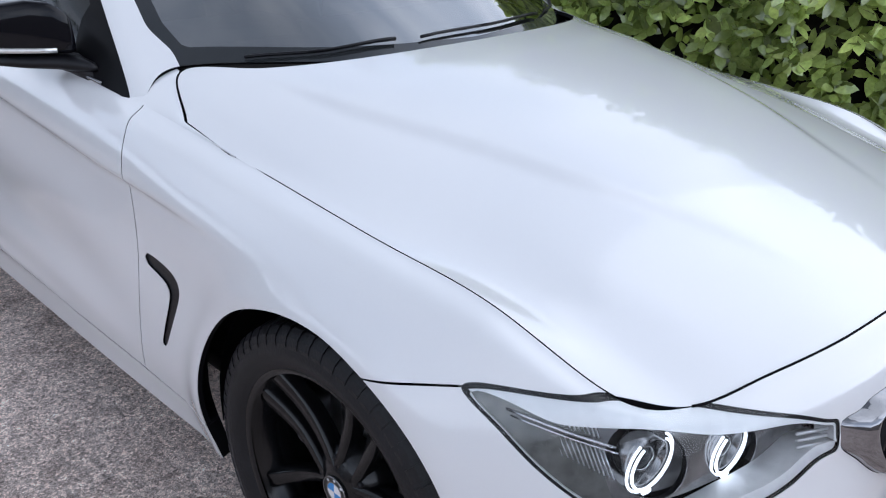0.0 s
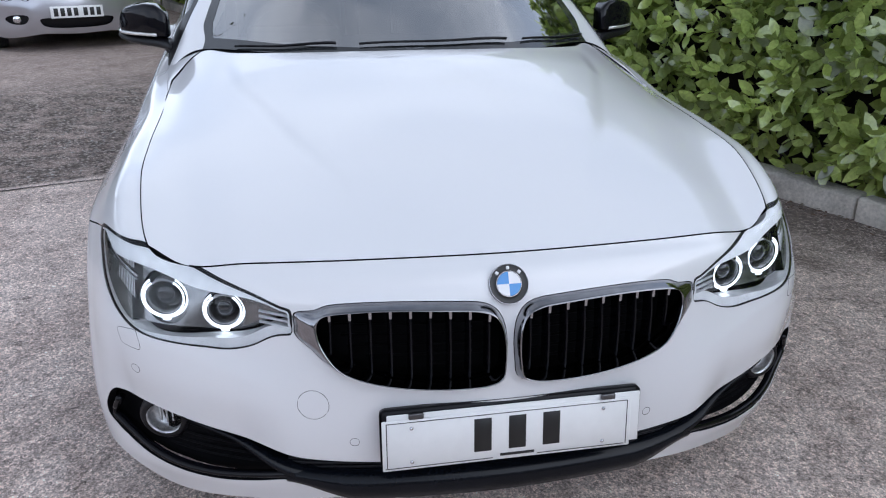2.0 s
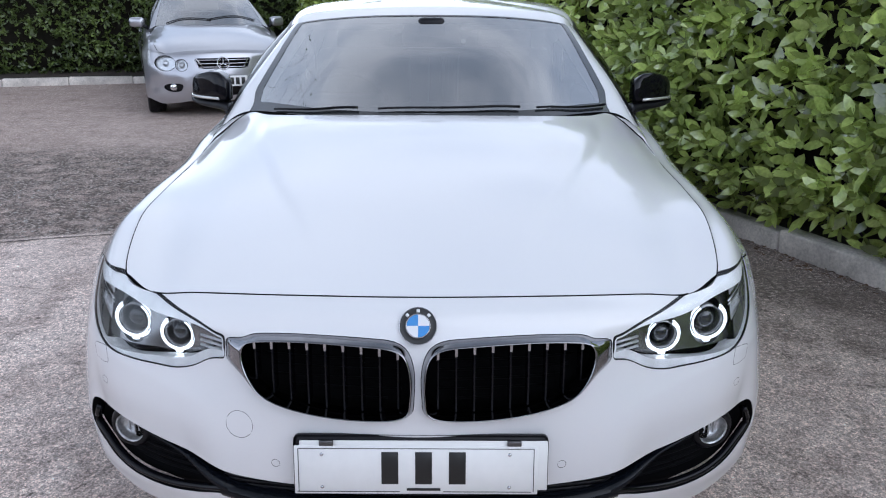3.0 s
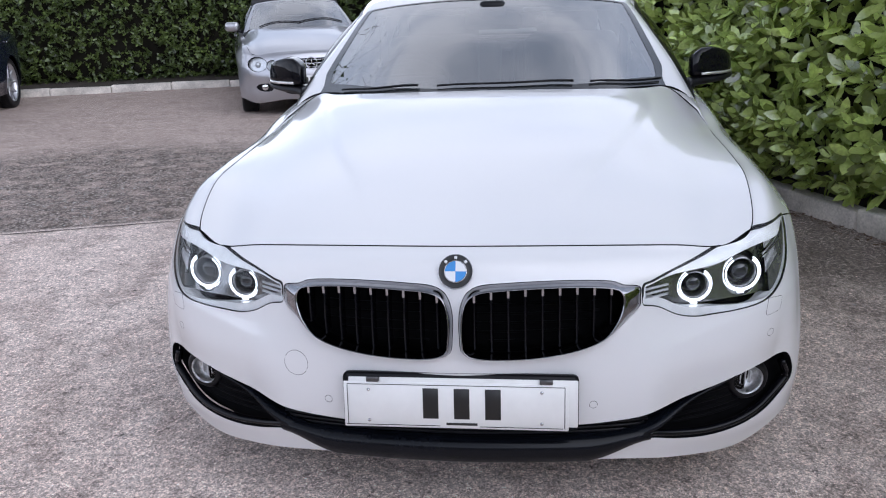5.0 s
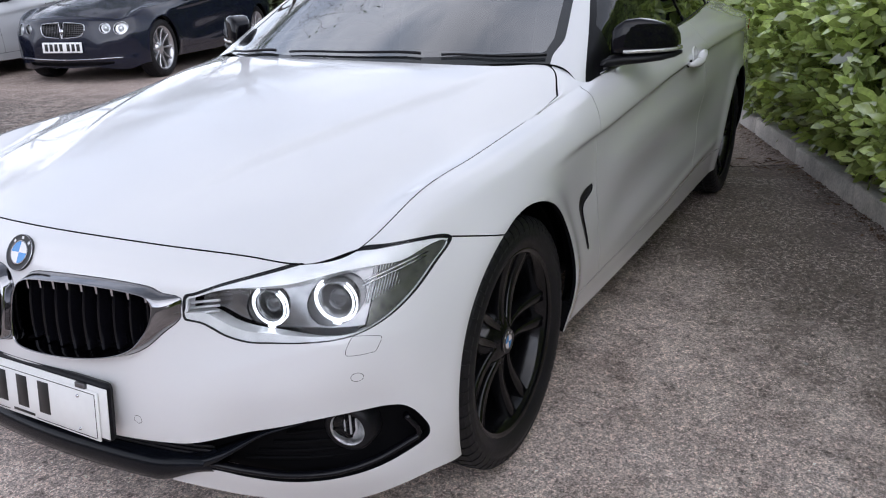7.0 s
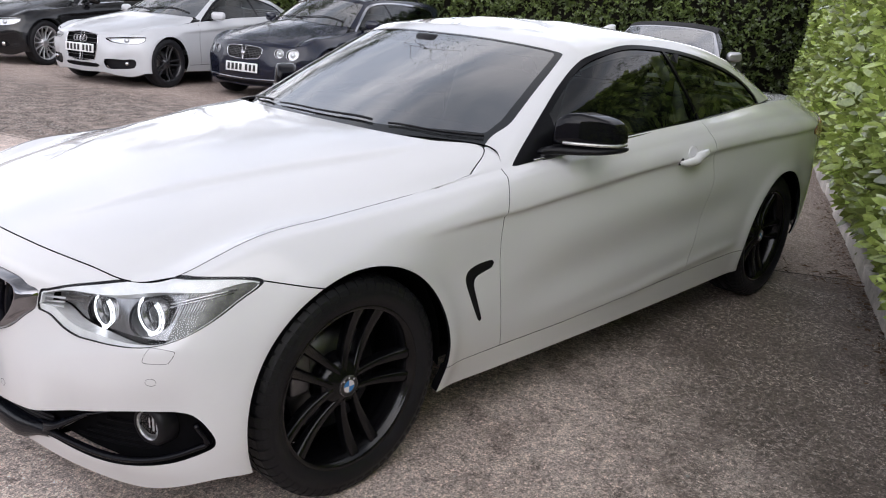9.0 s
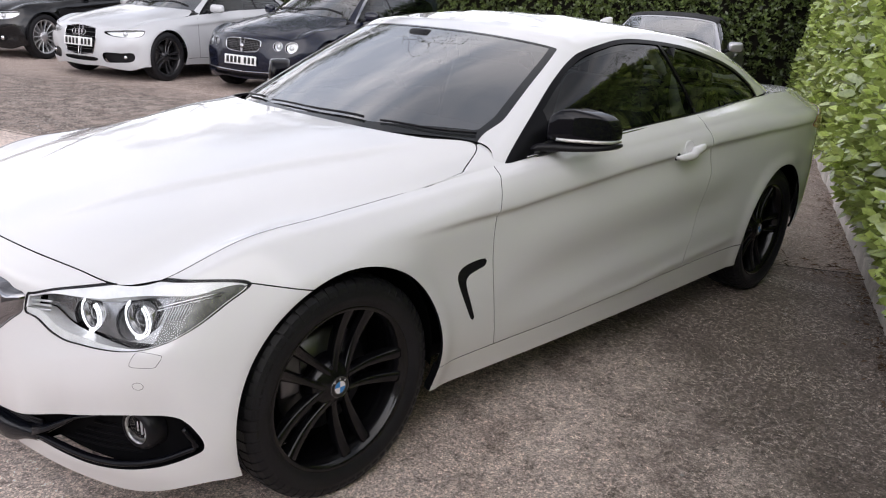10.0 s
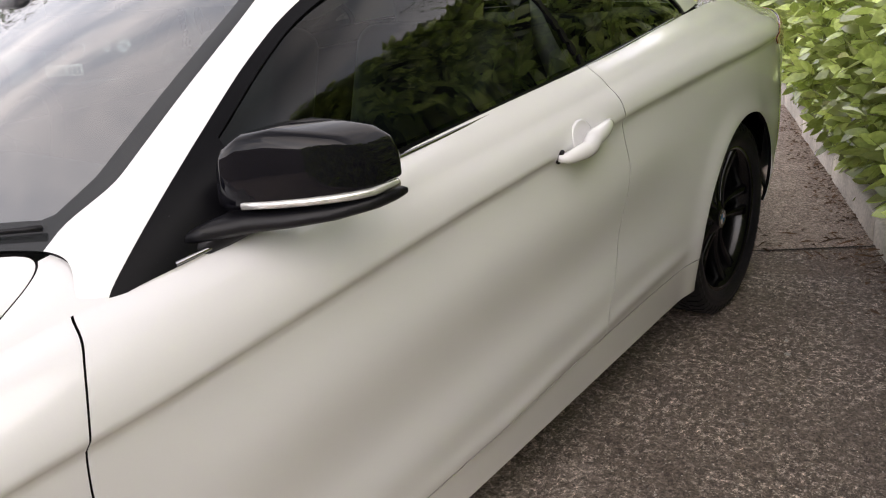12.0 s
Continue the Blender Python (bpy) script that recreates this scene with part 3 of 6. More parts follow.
def wheel_parts(owner, at, side, rim_mat, radius=.322, width=.215, rim_r=.240, spokes=5, paired=True, emblem=True, phase=0.0, fat=1.0):
    """A wheel turned about x: rim barrel, tyre with tread blocks, spokes, hub cap, bolts and brake."""
    w = width / 2
    face = w * .80
    prof = [(rim_r - .010, -w * .75), (rim_r - .016, 0), (rim_r - .014, face - .022), (rim_r - .004, face - .010), (rim_r + .004, face), (rim_r + .006, face + .006),
            (rim_r + .001, face + .008), (rim_r - .008, face + .002)]
    rim = part("wheel", lathe_bm(prof, 72), rim_mat, owner)
    rim.matrix_basis = pose(*at, 0, 0, 0 if side > 0 else 180)
    prof = [(rim_r - .004, w * .80), (rim_r + .012, w * .93), (rim_r + .035, w), (radius - .042, w * .995), (radius - .018, w * .93), (radius - .005, w * .82),
            (radius, w * .62), (radius, -w * .62), (radius - .005, -w * .82), (radius - .018, -w * .93), (rim_r + .03, -w), (rim_r - .004, -w * .8)]
    part("tyre", lathe_bm(prof, 90), RUBBER, rim)
    bm = bmesh.new()
    n = 60                                  # tread blocks, rows rooted in the carcass, running over the shoulder
    for row, (c, half) in enumerate(((-.70, .14), (-.26, .13), (.26, .13), (.64, .16), (.86, .06), (.945, .025))):
        for k in range(n):
            a0 = 2 * math.pi * (k + .5 * (min(row, 3) % 2)) / n
            a1 = a0 + 2 * math.pi * .74 / n
            q = []
            for rise in (-.004, .0045):
                for a in (a0, a1):
                    for e in (-1, 1):
                        off = abs(c + e * half)
                        rr = radius + rise - float(np.interp(off, [.62, .82, .93, .98], [0, .005, .018, .033]))
                        skew = .03 * e if row < 3 else 0
                        q.append(bm.verts.new((w * (c + e * half), rr * math.cos(a + skew), rr * math.sin(a + skew))))
            for f in ((4, 5, 7, 6), (0, 4, 6, 2), (1, 3, 7, 5), (0, 1, 5, 4), (2, 6, 7, 3)):
                bm.faces.new([q[i] for i in f])
    tagged(part("tread", bm, RUBBER, rim, smooth=False), kind="stuff")
    for k in range(spokes):
        for s in ((-1, 1) if paired else (0,)):
            bm = bmesh.new()
            rows = []
            for i in range(13):
                t = i / 12
                r = .042 + t * (rim_r - .052)
                a = s * math.asin(min(.55, (.0215 + .0165 * t) / r))
                half = (.0105 + .0085 * t ** 1.5) * fat
                h = face - .026 - .014 * math.sin(math.pi * t) + .014 * t
                ca, sa = math.cos(a), math.sin(a)
                row = []
                for dx, dy in ((-.032, -1.0), (-.007, -1.0), (.001, -.62), (-.001, .0), (.001, .62), (-.007, 1.0), (-.032, 1.0)):
                    row.append(bm.verts.new((h + dx, r * ca - dy * half * sa, r * sa + dy * half * ca)))
                rows.append(row)
            for a, b in zip(rows, rows[1:]):
                for j in range(6):
                    bm.faces.new((a[j], a[j + 1], b[j + 1], b[j]))
            bmesh.ops.rotate(bm, cent=(0, 0, 0), matrix=Matrix.Rotation(2 * math.pi * k / spokes + phase, 3, "X"), verts=bm.verts)
            part("spoke", bm, rim_mat, rim)
    part("hub", lathe_bm([(.001, face - .020), (.034, face - .020), (.040, face - .024), (.055, face - .030), (.075, face - .045), (.085, face - .085)], 36), rim_mat, rim)
    if spokes == 5:
        for k in range(5):
            a = 2 * math.pi * (k + .5) / 5 + phase
            b = lathe_bm([(.0005, .010), (.006, .010), (.0085, .006), (.009, 0)], 10)
            bmesh.ops.translate(b, vec=(face - .040, .056 * math.cos(a), .056 * math.sin(a)), verts=b.verts)
            part("wheel_bolt", b, BLACK_PLASTIC, rim)
    part("brake_disc", lathe_bm([(.06, -.005), (.155, -.005), (.155, -.03), (.06, -.03)], 40), STEEL, rim)
    part("brake_caliper", box_bm(.06, .07, .13, (.0, -.135, .06), .012), STEEL, rim)
    part("backing_plate", lathe_bm([(.001, -w * .7), (rim_r - .012, -w * .7)], 36), DARK, rim)
    if emblem:
        roundel(rim, .031, (face - .017, 0, 0), (90, 0, 90), .003)
    return rim


def subtract(sheet, value):
    return sheet.cut(value)[1]


class Skin:
    """Finds places on the finished outer skin."""

    def __init__(self, sheets):
        pts, faces = [], []
        for s in sheets:
            n = len(pts)
            pts += [tuple(p) for p in s.p]
            faces += [tuple(i + n for i in f) for f in s.f]
        self.tree = BVHTree.FromPolygons(pts, faces)

    def front(self, x, z, out=0.0):
        p, n, _, _ = self.tree.ray_cast(Vector((x, -4, z)), Vector((0, 1, 0)))
        if p is None:
            p, n, _, _ = self.tree.find_nearest(Vector((x, -.6, z)))
        n = n if n.y < 0 else -n
        return p + n * out, n

    def flank(self, y, z, out=0.0, side=1):
        p, n, _, _ = self.tree.ray_cast(Vector((4 * side, y, z)), Vector((-side, 0, 0)))
        if p is None:
            p, n, _, _ = self.tree.find_nearest(Vector((.85 * side, y, z)))
        n = n if n.x * side > 0 else -n
        return p + n * out, n

    def top(self, x, y, out=0.0):
        p, n, _, _ = self.tree.ray_cast(Vector((x, y, 4)), Vector((0, 0, -1)))
        if p is None:
            p, n, _, _ = self.tree.find_nearest(Vector((x, y, 1.2)))
        n = n if n.z > 0 else -n
        return p + n * out, n


def patch_on(place, centre, outline, out, drop=.004):
    """A small cover that lies on the skin: fan of rings inside an outline, with its edge turned in."""
    bm = bmesh.new()
    c = bm.verts.new(place(*centre, out)[0])
    rings = []
    for f in (.5, .98):
        rings.append([bm.verts.new(place(centre[0] + (a - centre[0]) * f, centre[1] + (b - centre[1]) * f, out)[0]) for a, b in outline])
    n = len(outline)
    for k in range(n):
        bm.faces.new((c, rings[0][k], rings[0][(k + 1) % n]))
        for r0, r1 in zip(rings, rings[1:]):
            bm.faces.new((r0[k], r0[(k + 1) % n], r1[(k + 1) % n], r1[k]))
    return bm


def seam_on(place, outline, radius, out=0.0):
    pts = [place(a, b, out)[0] for a, b in outline]
    return tube_bm(pts + pts[:2], radius, 6)


def circle(cx, cy, r, n=28):
    return [(cx + r * math.cos(2 * math.pi * k / n), cy + r * math.sin(2 * math.pi * k / n)) for k in range(n)]


def aimed(n):
    """A turn that lays z along n, with x level."""
    n = Vector(n).normalized()
    x = Vector((0, 0, 1)).cross(n).normalized()
    y = n.cross(x)
    return Matrix((x, y, n)).transposed().to_4x4()


def mirror_x(ob_bm):
    bmesh.ops.scale(ob_bm, vec=(-1, 1, 1), verts=ob_bm.verts)
    bmesh.ops.reverse_faces(ob_bm, faces=ob_bm.faces)
    return ob_bm


def flipped(bm, s):
    return mirror_x(bm) if s < 0 else bm


def join_sheets(*sheets):
    p, uv, f = [], [], []
    n = 0
    for s in sheets:
        p.append(s.p)
        uv.append(s.uv)
        f += [tuple(i + n for i in q) for q in s.f]
        n += len(s.p)
    return Sheet(np.vstack(p), np.vstack(uv), f)


def ruled(a, b, n, bulge=0.0):
    """A strip between two curves with the same number of points."""
    a, b = np.asarray(a, float), np.asarray(b, float)
    t = np.linspace(0, 1, n)[:, None, None]
    g = a[None] * (1 - t) + b[None] * t
    g[..., 2] += bulge * np.sin(np.pi * t[..., 0])
    return sheet_from_grid(g)


def build_coupe():
    """The white two-door car."""
    car = tagged(new("coupe"), "pearl white two-door coupe with black wheels and black mirrors", "car")
    g = shaped_body(loft([LINES[k] for k in ("lip", "low", "mid", "feature", "shoulder", "edge")], 24, 20))
    ring = sheet_from_grid(g)
    skin = Skin([ring, ring.mirrored()])
    inner = sheet_from_grid(g[::5, ::6])
    inner.p[:, 0] *= .955
    inner.p[:, 1] = np.where(inner.p[:, 1] < 1.4, inner.p[:, 1] * .90 + .03, inner.p[:, 1] * .985)
    for cy in (0.0, 2.81):
        inner = subtract(inner, wheel_arch(inner.p[:, 1], inner.p[:, 2], cy, .40))
    for s in (inner, inner.mirrored()):
        s.build("inner_structure", DARK, car, lip=0)
    for cy, rr in ((0.0, .362), (2.797, .357)):
        ring = subtract(ring, wheel_arch(ring.p[:, 1], ring.p[:, 2], cy, rr))

    def in_front(s, poly, grow=0.0):
        return np.maximum(inside(s.p[:, 0], s.p[:, 2], poly) - grow, s.p[:, 1] + .15)

    lamp_poly = rounded(HEADLIGHT, 6)
    kidney_poly = rounded(KIDNEY, 6)
    lamp, ring = ring.cut(in_front(ring, lamp_poly, .0008))
    kidney, ring = ring.cut(in_front(ring, kidney_poly, .001))
    intake, ring = ring.cut(in_front(ring, rounded(INTAKE, 6)))

    # panels
    seam_line = lambda s: s.p[:, 2] - np.interp(s.p[:, 1], [-.40, -.288, -.124, .1], [.70, .693, .655, .60])
    nose = lambda s: np.maximum(s.p[:, 1] + .40, s.p[:, 0] - .703)
    bumper, rest = ring.cut(np.minimum(np.maximum(seam_line(ring) + GAP, ring.p[:, 1] - .05), nose(ring)))
    rest = rest.cut(np.maximum(seam_line(rest) - GAP, rest.p[:, 1] - .05))[1]
    door_front = lambda s: s.p[:, 1] - np.polyval(SHUT_FRONT, s.p[:, 2])
    fender, rest = rest.cut(door_front(rest) + GAP)
    rest = subtract(rest, door_front(rest) - GAP)
    sill_z = lambda s: s.p[:, 2] - np.interp(s.p[:, 1], [.3, 1.0, 2.5], [.289, .285, .324])
    f_low, fender = fender.cut(np.maximum(sill_z(fender) + GAP, .1 - fender.p[:, 1]))
    fender = subtract(fender, np.maximum(sill_z(fender) - GAP, .1 - fender.p[:, 1]))
    door_rear = lambda s: s.p[:, 1] - np.interp(s.p[:, 2], [.25, .35, .5, .72, .95], [1.87, 1.90, 1.965, 2.02, 1.99])
    door, quarter = rest.cut(door_rear(rest) + GAP)
    quarter = subtract(quarter, door_rear(quarter) - GAP)
    d_low, door = door.cut(sill_z(door) + GAP)
    door = subtract(door, sill_z(door) - GAP)
    q_low, quarter = quarter.cut(np.maximum(sill_z(quarter) + GAP, quarter.p[:, 1] - 2.6))
    quarter = subtract(quarter, np.maximum(sill_z(quarter) - GAP, quarter.p[:, 1] - 2.6))
    sill = join_sheets(f_low, d_low, q_low)
    for shut in (door_front, door_rear):        # the sill runs through under the door shuts
        off = shut(sill)
        sill.p[:, 1] = np.where(np.abs(off) < GAP * 1.5, sill.p[:, 1] - off, sill.p[:, 1])
    quarter = subtract(quarter, np.maximum(2.95 - quarter.p[:, 1], quarter.p[:, 2] - .285))
    tail, quarter = quarter.cut(np.maximum(3.30 - quarter.p[:, 1] + .15 * (quarter.p[:, 2] - .6), quarter.p[:, 2] - .74))
    tail_lamp, quarter = quarter.cut(np.maximum(inside(quarter.p[:, 1], quarter.p[:, 2], [(3.20, .84), (3.22, .885), (3.5, .91), (3.95, .915), (3.95, .79), (3.6, .77)]), .28 - quarter.p[:, 0]))
    vent_poly = rounded(VENT, 4)
    vent, fender = fender.cut(np.maximum(inside(fender.p[:, 1], fender.p[:, 2], vent_poly), .7 - fender.p[:, 0]))
    hg = loft(HOOD, 18, 18, sym=False, middle=True)            # bonnet grid: rows from the middle outwards, columns front to back
    brow = crom(LINES["edge"][3:9], 24, LINES["edge"][2])       # the bonnet's flank keeps to the wing's edge
    part_way = 1 - smooth01(hg[-1][:, 1], .22, .36)
    reach = smooth01(np.linspace(0, 1, len(hg)), .72, 1)[:, None]
    for k in (0, 2):
        off = (np.interp(hg[-1][:, 1], brow[:, 1], brow[:, k]) - hg[-1][:, k]) * part_way
        hg[..., k] += reach * off[None]
    side_edge = hg[-1][hg[-1][:, 1] > .36]
    rim_line = np.vstack([side_edge, hg[55:-1, -1][::-1]])
    step = np.r_[0, np.cumsum(np.linalg.norm(np.diff(rim_line, axis=0), axis=1))]
    at = np.linspace(0, step[-1], 34)
    foot_a = np.stack([np.interp(at, step, rim_line[:, k]) for k in range(3)], 1)
    out = np.gradient(foot_a, axis=0)
    out = np.stack([out[:, 1], -out[:, 0], out[:, 0] * 0], 1)
    grow = smooth01(np.linspace(0, 1, 34), .25, .6)[:, None]
    foot_a = foot_a + .0042 * grow * out / np.linalg.norm(out, axis=1)[:, None] + (0, 0, .0015) * grow
    foot_b = np.array([(np.interp(t, [0, .5, 1], [foot_a[0, 0], .757, .774]), 0, 0) for t in np.linspace(0, 1, 34)])
    foot_b[:, 1] = np.linspace(foot_a[0, 1], .722, 34)
    on_edge = crom(LINES["edge"][6:10], 20)
    for k in (0, 2):
        foot_b[:, k] = np.interp(foot_b[:, 1], on_edge[:, 1], on_edge[:, k])
    gap_a = foot_a.copy()
    foot_a = np.vstack([foot_a, foot_a[-1] + (-.012, .040, .002)])          # the foot runs on under the screen
    foot_b = np.vstack([foot_b, foot_b[-1] + (-.004, .040, .002)])
    foot = ruled(foot_b, foot_a, 8, .003)
    rail = crom(LINES["edge"][3:9], 12, LINES["edge"][2])
    rail = rail[(rail[:, 1] > -.450) & (rail[:, 1] < .37)]
    gap_line = np.vstack([rail + (-.0016, 0, -.0008), gap_a[2:] + (0, 0, -.0019)])

    front_bumper = bumper.both().build("front_bumper", WHITE, car, lip=.02)
    for s in (1, -1):
        m = (lambda q: q) if s > 0 else (lambda q: q.mirrored())
        f = m(fender).build("fender", WHITE, car, lip=.012)
        m(foot).build("fender_top", WHITE, f, lip=0)
        # dark tube along the shut line, standing in for the gap's shade
        part("bonnet_gap_shade", flipped(tube_bm([Vector(q) for q in gap_line], .0015, 6), s), DARK, f)
        m(vent).moved((-.004 * s, 0, 0)).build("vent", BLACK_PLASTIC, f, "black air outlet slot", lip=0)
        d = m(door).build("door", WHITE, car, lip=.012)
        m(quarter).build("rear_quarter_panel", WHITE, car, lip=.012)
        m(tail).build("rear_bumper_side", WHITE, car, lip=.012, offset=-.001)
        m(tail_lamp).build("tail_light", RED_LENS, car, "red tail light", lip=.012, offset=.003)
        m(sill).build("side_skirt", WHITE, car, lip=.03)
        door_handle(d, skin, s)
        door_mirror(car, s)
        headlight(car, lamp, lamp_poly, skin, m, s)
        kidney_grille(car, kidney, kidney_poly, skin, m, s)
        fog_pocket(car, intake, skin, m, s)
        for cx, cz, rr, nm in ((.748 * s, .466, .0085, "parking_sensor"), (.314 * s, .356, .0085, "parking_sensor")) + (((-.392, .441, .030, "tow_cover"),) if s < 0 else ()):
            part(nm, patch_on(skin.front, (cx, cz), circle(cx, cz, rr), .0003, .002), WHITE, front_bumper)
            part("seam", seam_on(skin.front, circle(cx, cz, rr + .0008), .0007, -.0004), DARK, front_bumper)
        quad = [(.737, .545), (.743, .550), (.774, .545), (.781, .539), (.776, .520), (.770, .514), (.738, .513), (.731, .520)]
        quad = [(a * s, b) for a, b in rounded(quad, 4)]
        part("washer_cover", patch_on(skin.front, (.755 * s, .536), quad, .0003, .002), WHITE, front_bumper)
        part("seam", seam_on(skin.front, quad, .0009, -.0005), DARK, front_bumper)

    # bonnet and boot lid
    hood = sheet_from_grid(hg, True)
    edge = hood.uv[:, 1]
    hood.p[:, 0] -= GAP * 1.3 * smooth01(edge, .8, 1.0)
    w = np.interp(hood.p[:, 1], [-.6, -.527, -.322, -.114, .276, .6], [.23, .245, .315, .41, .545, .60])
    hood.p[:, 2] += .009 * (1 - smooth01(np.abs(hood.p[:, 0]), w - .035, w + .010)) * smooth01(hood.p[:, 1], -.58, -.1) * (1 - smooth01(hood.p[:, 1], .3, .55))
    hood.p[:, 1] += .0030 * (1 - smooth01(hood.uv[:, 0], 0, .06))
    bonnet = hood.both().build("bonnet", WHITE, car, lip=.012)
    boot = [[(0, 3.24, 1.0), (0, 3.55, 1.0), (0, 3.79, .985)], [(.32, 3.22, 1.0), (.32, 3.5, 1.0), (.32, 3.76, .985)],
            [(.57, 3.06, .998), (.56, 3.4, .998), (.55, 3.66, .985)], [(.70, 2.90, 1.0), (.67, 3.25, .997), (.60, 3.55, .985)]]
    sheet_from_grid(loft(boot, 10, 8, sym=False), True).both().build("boot_lid", WHITE, car, lip=.02)
    # dark tube along the bonnet's front edge, also in place of gap shade
    lead = crom(LINES["edge"][:5], 12, flip(LINES["edge"][1]))
    lead = lead[lead[:, 0] < .625]
    lead = np.vstack([(lead * (-1, 1, 1))[:0:-1], lead]) + (0, .0014, .0002)
    part("bonnet_gap_shade", tube_bm([Vector(q) for q in lead], .0021, 6), DARK, bonnet)
    p, n = skin.front(0, .672, .0015)
    roundel(car, .040, (0, 0, 0), (0, 0, 0), .0035).matrix_basis = Matrix.Translation(p) @ aimed(n)

    # cabin
    cg = loft([CABIN[k] for k in ("base", "mid", "rim", "roof", "spine")], 22, 18)
    cabin = sheet_from_grid(cg)
    u = lambda s: s.uv[:, 0] * 11
    v = lambda s: s.uv[:, 1] * 4
    screen, cabin = cabin.cut(np.maximum(np.maximum(u(cabin) - 2.0 - .14 * smooth01(v(cabin), .1, .5), -.02 - v(cabin)), v(cabin) - 1.97))
    back, cabin = cabin.cut(np.maximum(np.maximum(8.8 - u(cabin), .10 - v(cabin)), v(cabin) - 1.9))
    dlo_poly = rounded(DLO, 6)
    dl = lambda s, g=0.0: np.maximum(inside(s.p[:, 1], s.p[:, 2], dlo_poly) + g, np.maximum(.35 - s.p[:, 0], np.maximum(2.2 - u(s), u(s) - 8.75)))
    side, cabin = cabin.cut(dl(cabin))
    side = side.cut(2.3 - u(side))[0]
    pane, frame_ring = side.cut(dl(side, .015))
    post, pane = pane.cut(np.abs(pane.p[:, 1] - np.interp(pane.p[:, 2], [.93, 1.27], [2.015, 1.865])) - .011)
    sail, pane = pane.cut(pane.p[:, 1] - np.interp(pane.p[:, 2], [.86, .93, 1.06], [.97, .955, .985]))
    pane_f, pane_r = pane.cut(pane.p[:, 1] - 1.95)
    glass, border = screen.cut(np.maximum(np.maximum(u(screen) - 1.97 + .25 * np.maximum(0, .45 - v(screen)), .06 + .06 * u(screen) - v(screen)), v(screen) - 1.93))
    cabin.both().build("roof", WHITE, car, lip=.012)
    crown = cg[-1]
    crown_g = np.array([crown * (1 - f) + np.array((0, 1, 1)) * crown * f for f in (0, .5, 1)]) + np.array([[[0, 0, .0]], [[0, 0, .0015]], [[0, 0, .002]]])
    sheet_from_grid(crown_g).both().build("roof_crown", WHITE, car, lip=0)
    fin = bmesh.new()
    rows = []
    for k in range(9):
        t = k / 8
        tall, half = .040 * math.sin(math.pi * min(1, t * .62 + .02)) ** .8 + .002, .016 * math.sin(math.pi * (.15 + .8 * t)) + .002
        rows.append([fin.verts.new((dx * half, 2.33 + .15 * t, 1.288 + dz * tall)) for dx, dz in ((-1, -.3), (-.8, .15), (-.35, .7), (0, 1), (.35, .7), (.8, .15), (1, -.3))])
    for a, b in zip(rows, rows[1:]):
        for k in range(6):
            fin.faces.new((a[k], a[k + 1], b[k + 1], b[k]))
    for r in (rows[0], rows[-1]):
        fin.faces.new(r)
    part("roof_aerial", fin, WHITE, car, "white fin aerial")
    part("floor_valance", box_bm(1.10, .22, .16, (0, 3.55, .32), .03, 2), BLACK_PLASTIC, car)
    for s in (1, -1):
        m = (lambda q: q) if s > 0 else (lambda q: q.mirrored())
        belt = [(y, float(np.interp(y, [.80, 1.2, 2.0, 2.6, 2.69], [.884, .917, .956, .984, .991]))) for y in np.linspace(.82, 2.72, 24)]
        glass_skin = Skin([side, side.mirrored()])
        part("belt_trim", tube_bm([glass_skin.flank(y, z, .003, s)[0] for y, z in belt], .0038, 8), BELT, car, "dark chrome strip below the glass")
        m(frame_ring).build("window_frame", BLACK_TRIM, car, lip=.012, offset=.001)
        m(post).build("window_post", BLACK_TRIM, car, lip=.006, offset=.001)
        m(sail).build("mirror_sail", BLACK_TRIM, car, lip=.006, offset=.001)
        for q in (pane_f, pane_r):
            o = m(q).build("side_window", SIDEGLASS, car, lip=0, offset=-.004)
            o.visible_shadow = False
    border.both().build("windscreen_border", FRIT, car, lip=.006, offset=-.001)
    for q, nm, mt in ((glass, "windscreen", WINDSCREEN), (back, "rear_window", SIDEGLASS)):
        o = q.both().build(nm, mt, car, lip=0, offset=-.0025)
        o.visible_shadow = False
    wipers(car, Skin([screen, screen.mirrored()]))
    number_plate(car)
    interior(car)

    # wheels and arch liners
    for cy in (0.0, 2.81):
        for s in (1, -1):
            wheel_parts(car, (.762 * s, cy, .322), s, RIM_BLACK)
            b = bmesh.new()
            n = 24
            rows = [[b.verts.new((xx * s, cy + rr * math.cos(a), .325 + rr * math.sin(a))) for a in [math.pi * (-.04 + 1.08 * i / n) for i in range(n + 1)]] for xx, rr in ((.842 if cy else .835, .349 if cy else .3635), (.80, .372 if cy else .385), (.55, .388))]
            for r0, r1 in zip(rows, rows[1:]):
                for i in range(n):
                    b.faces.new((r0[i], r0[i + 1], r1[i + 1], r1[i]))
            b.faces.new(rows[-1])
            part("arch_liner", b, DARK, car)
    part("floor_pan", box_bm(1.40, 3.4, .05, (0, 1.6, .24), .01), DARK, car)
    return car


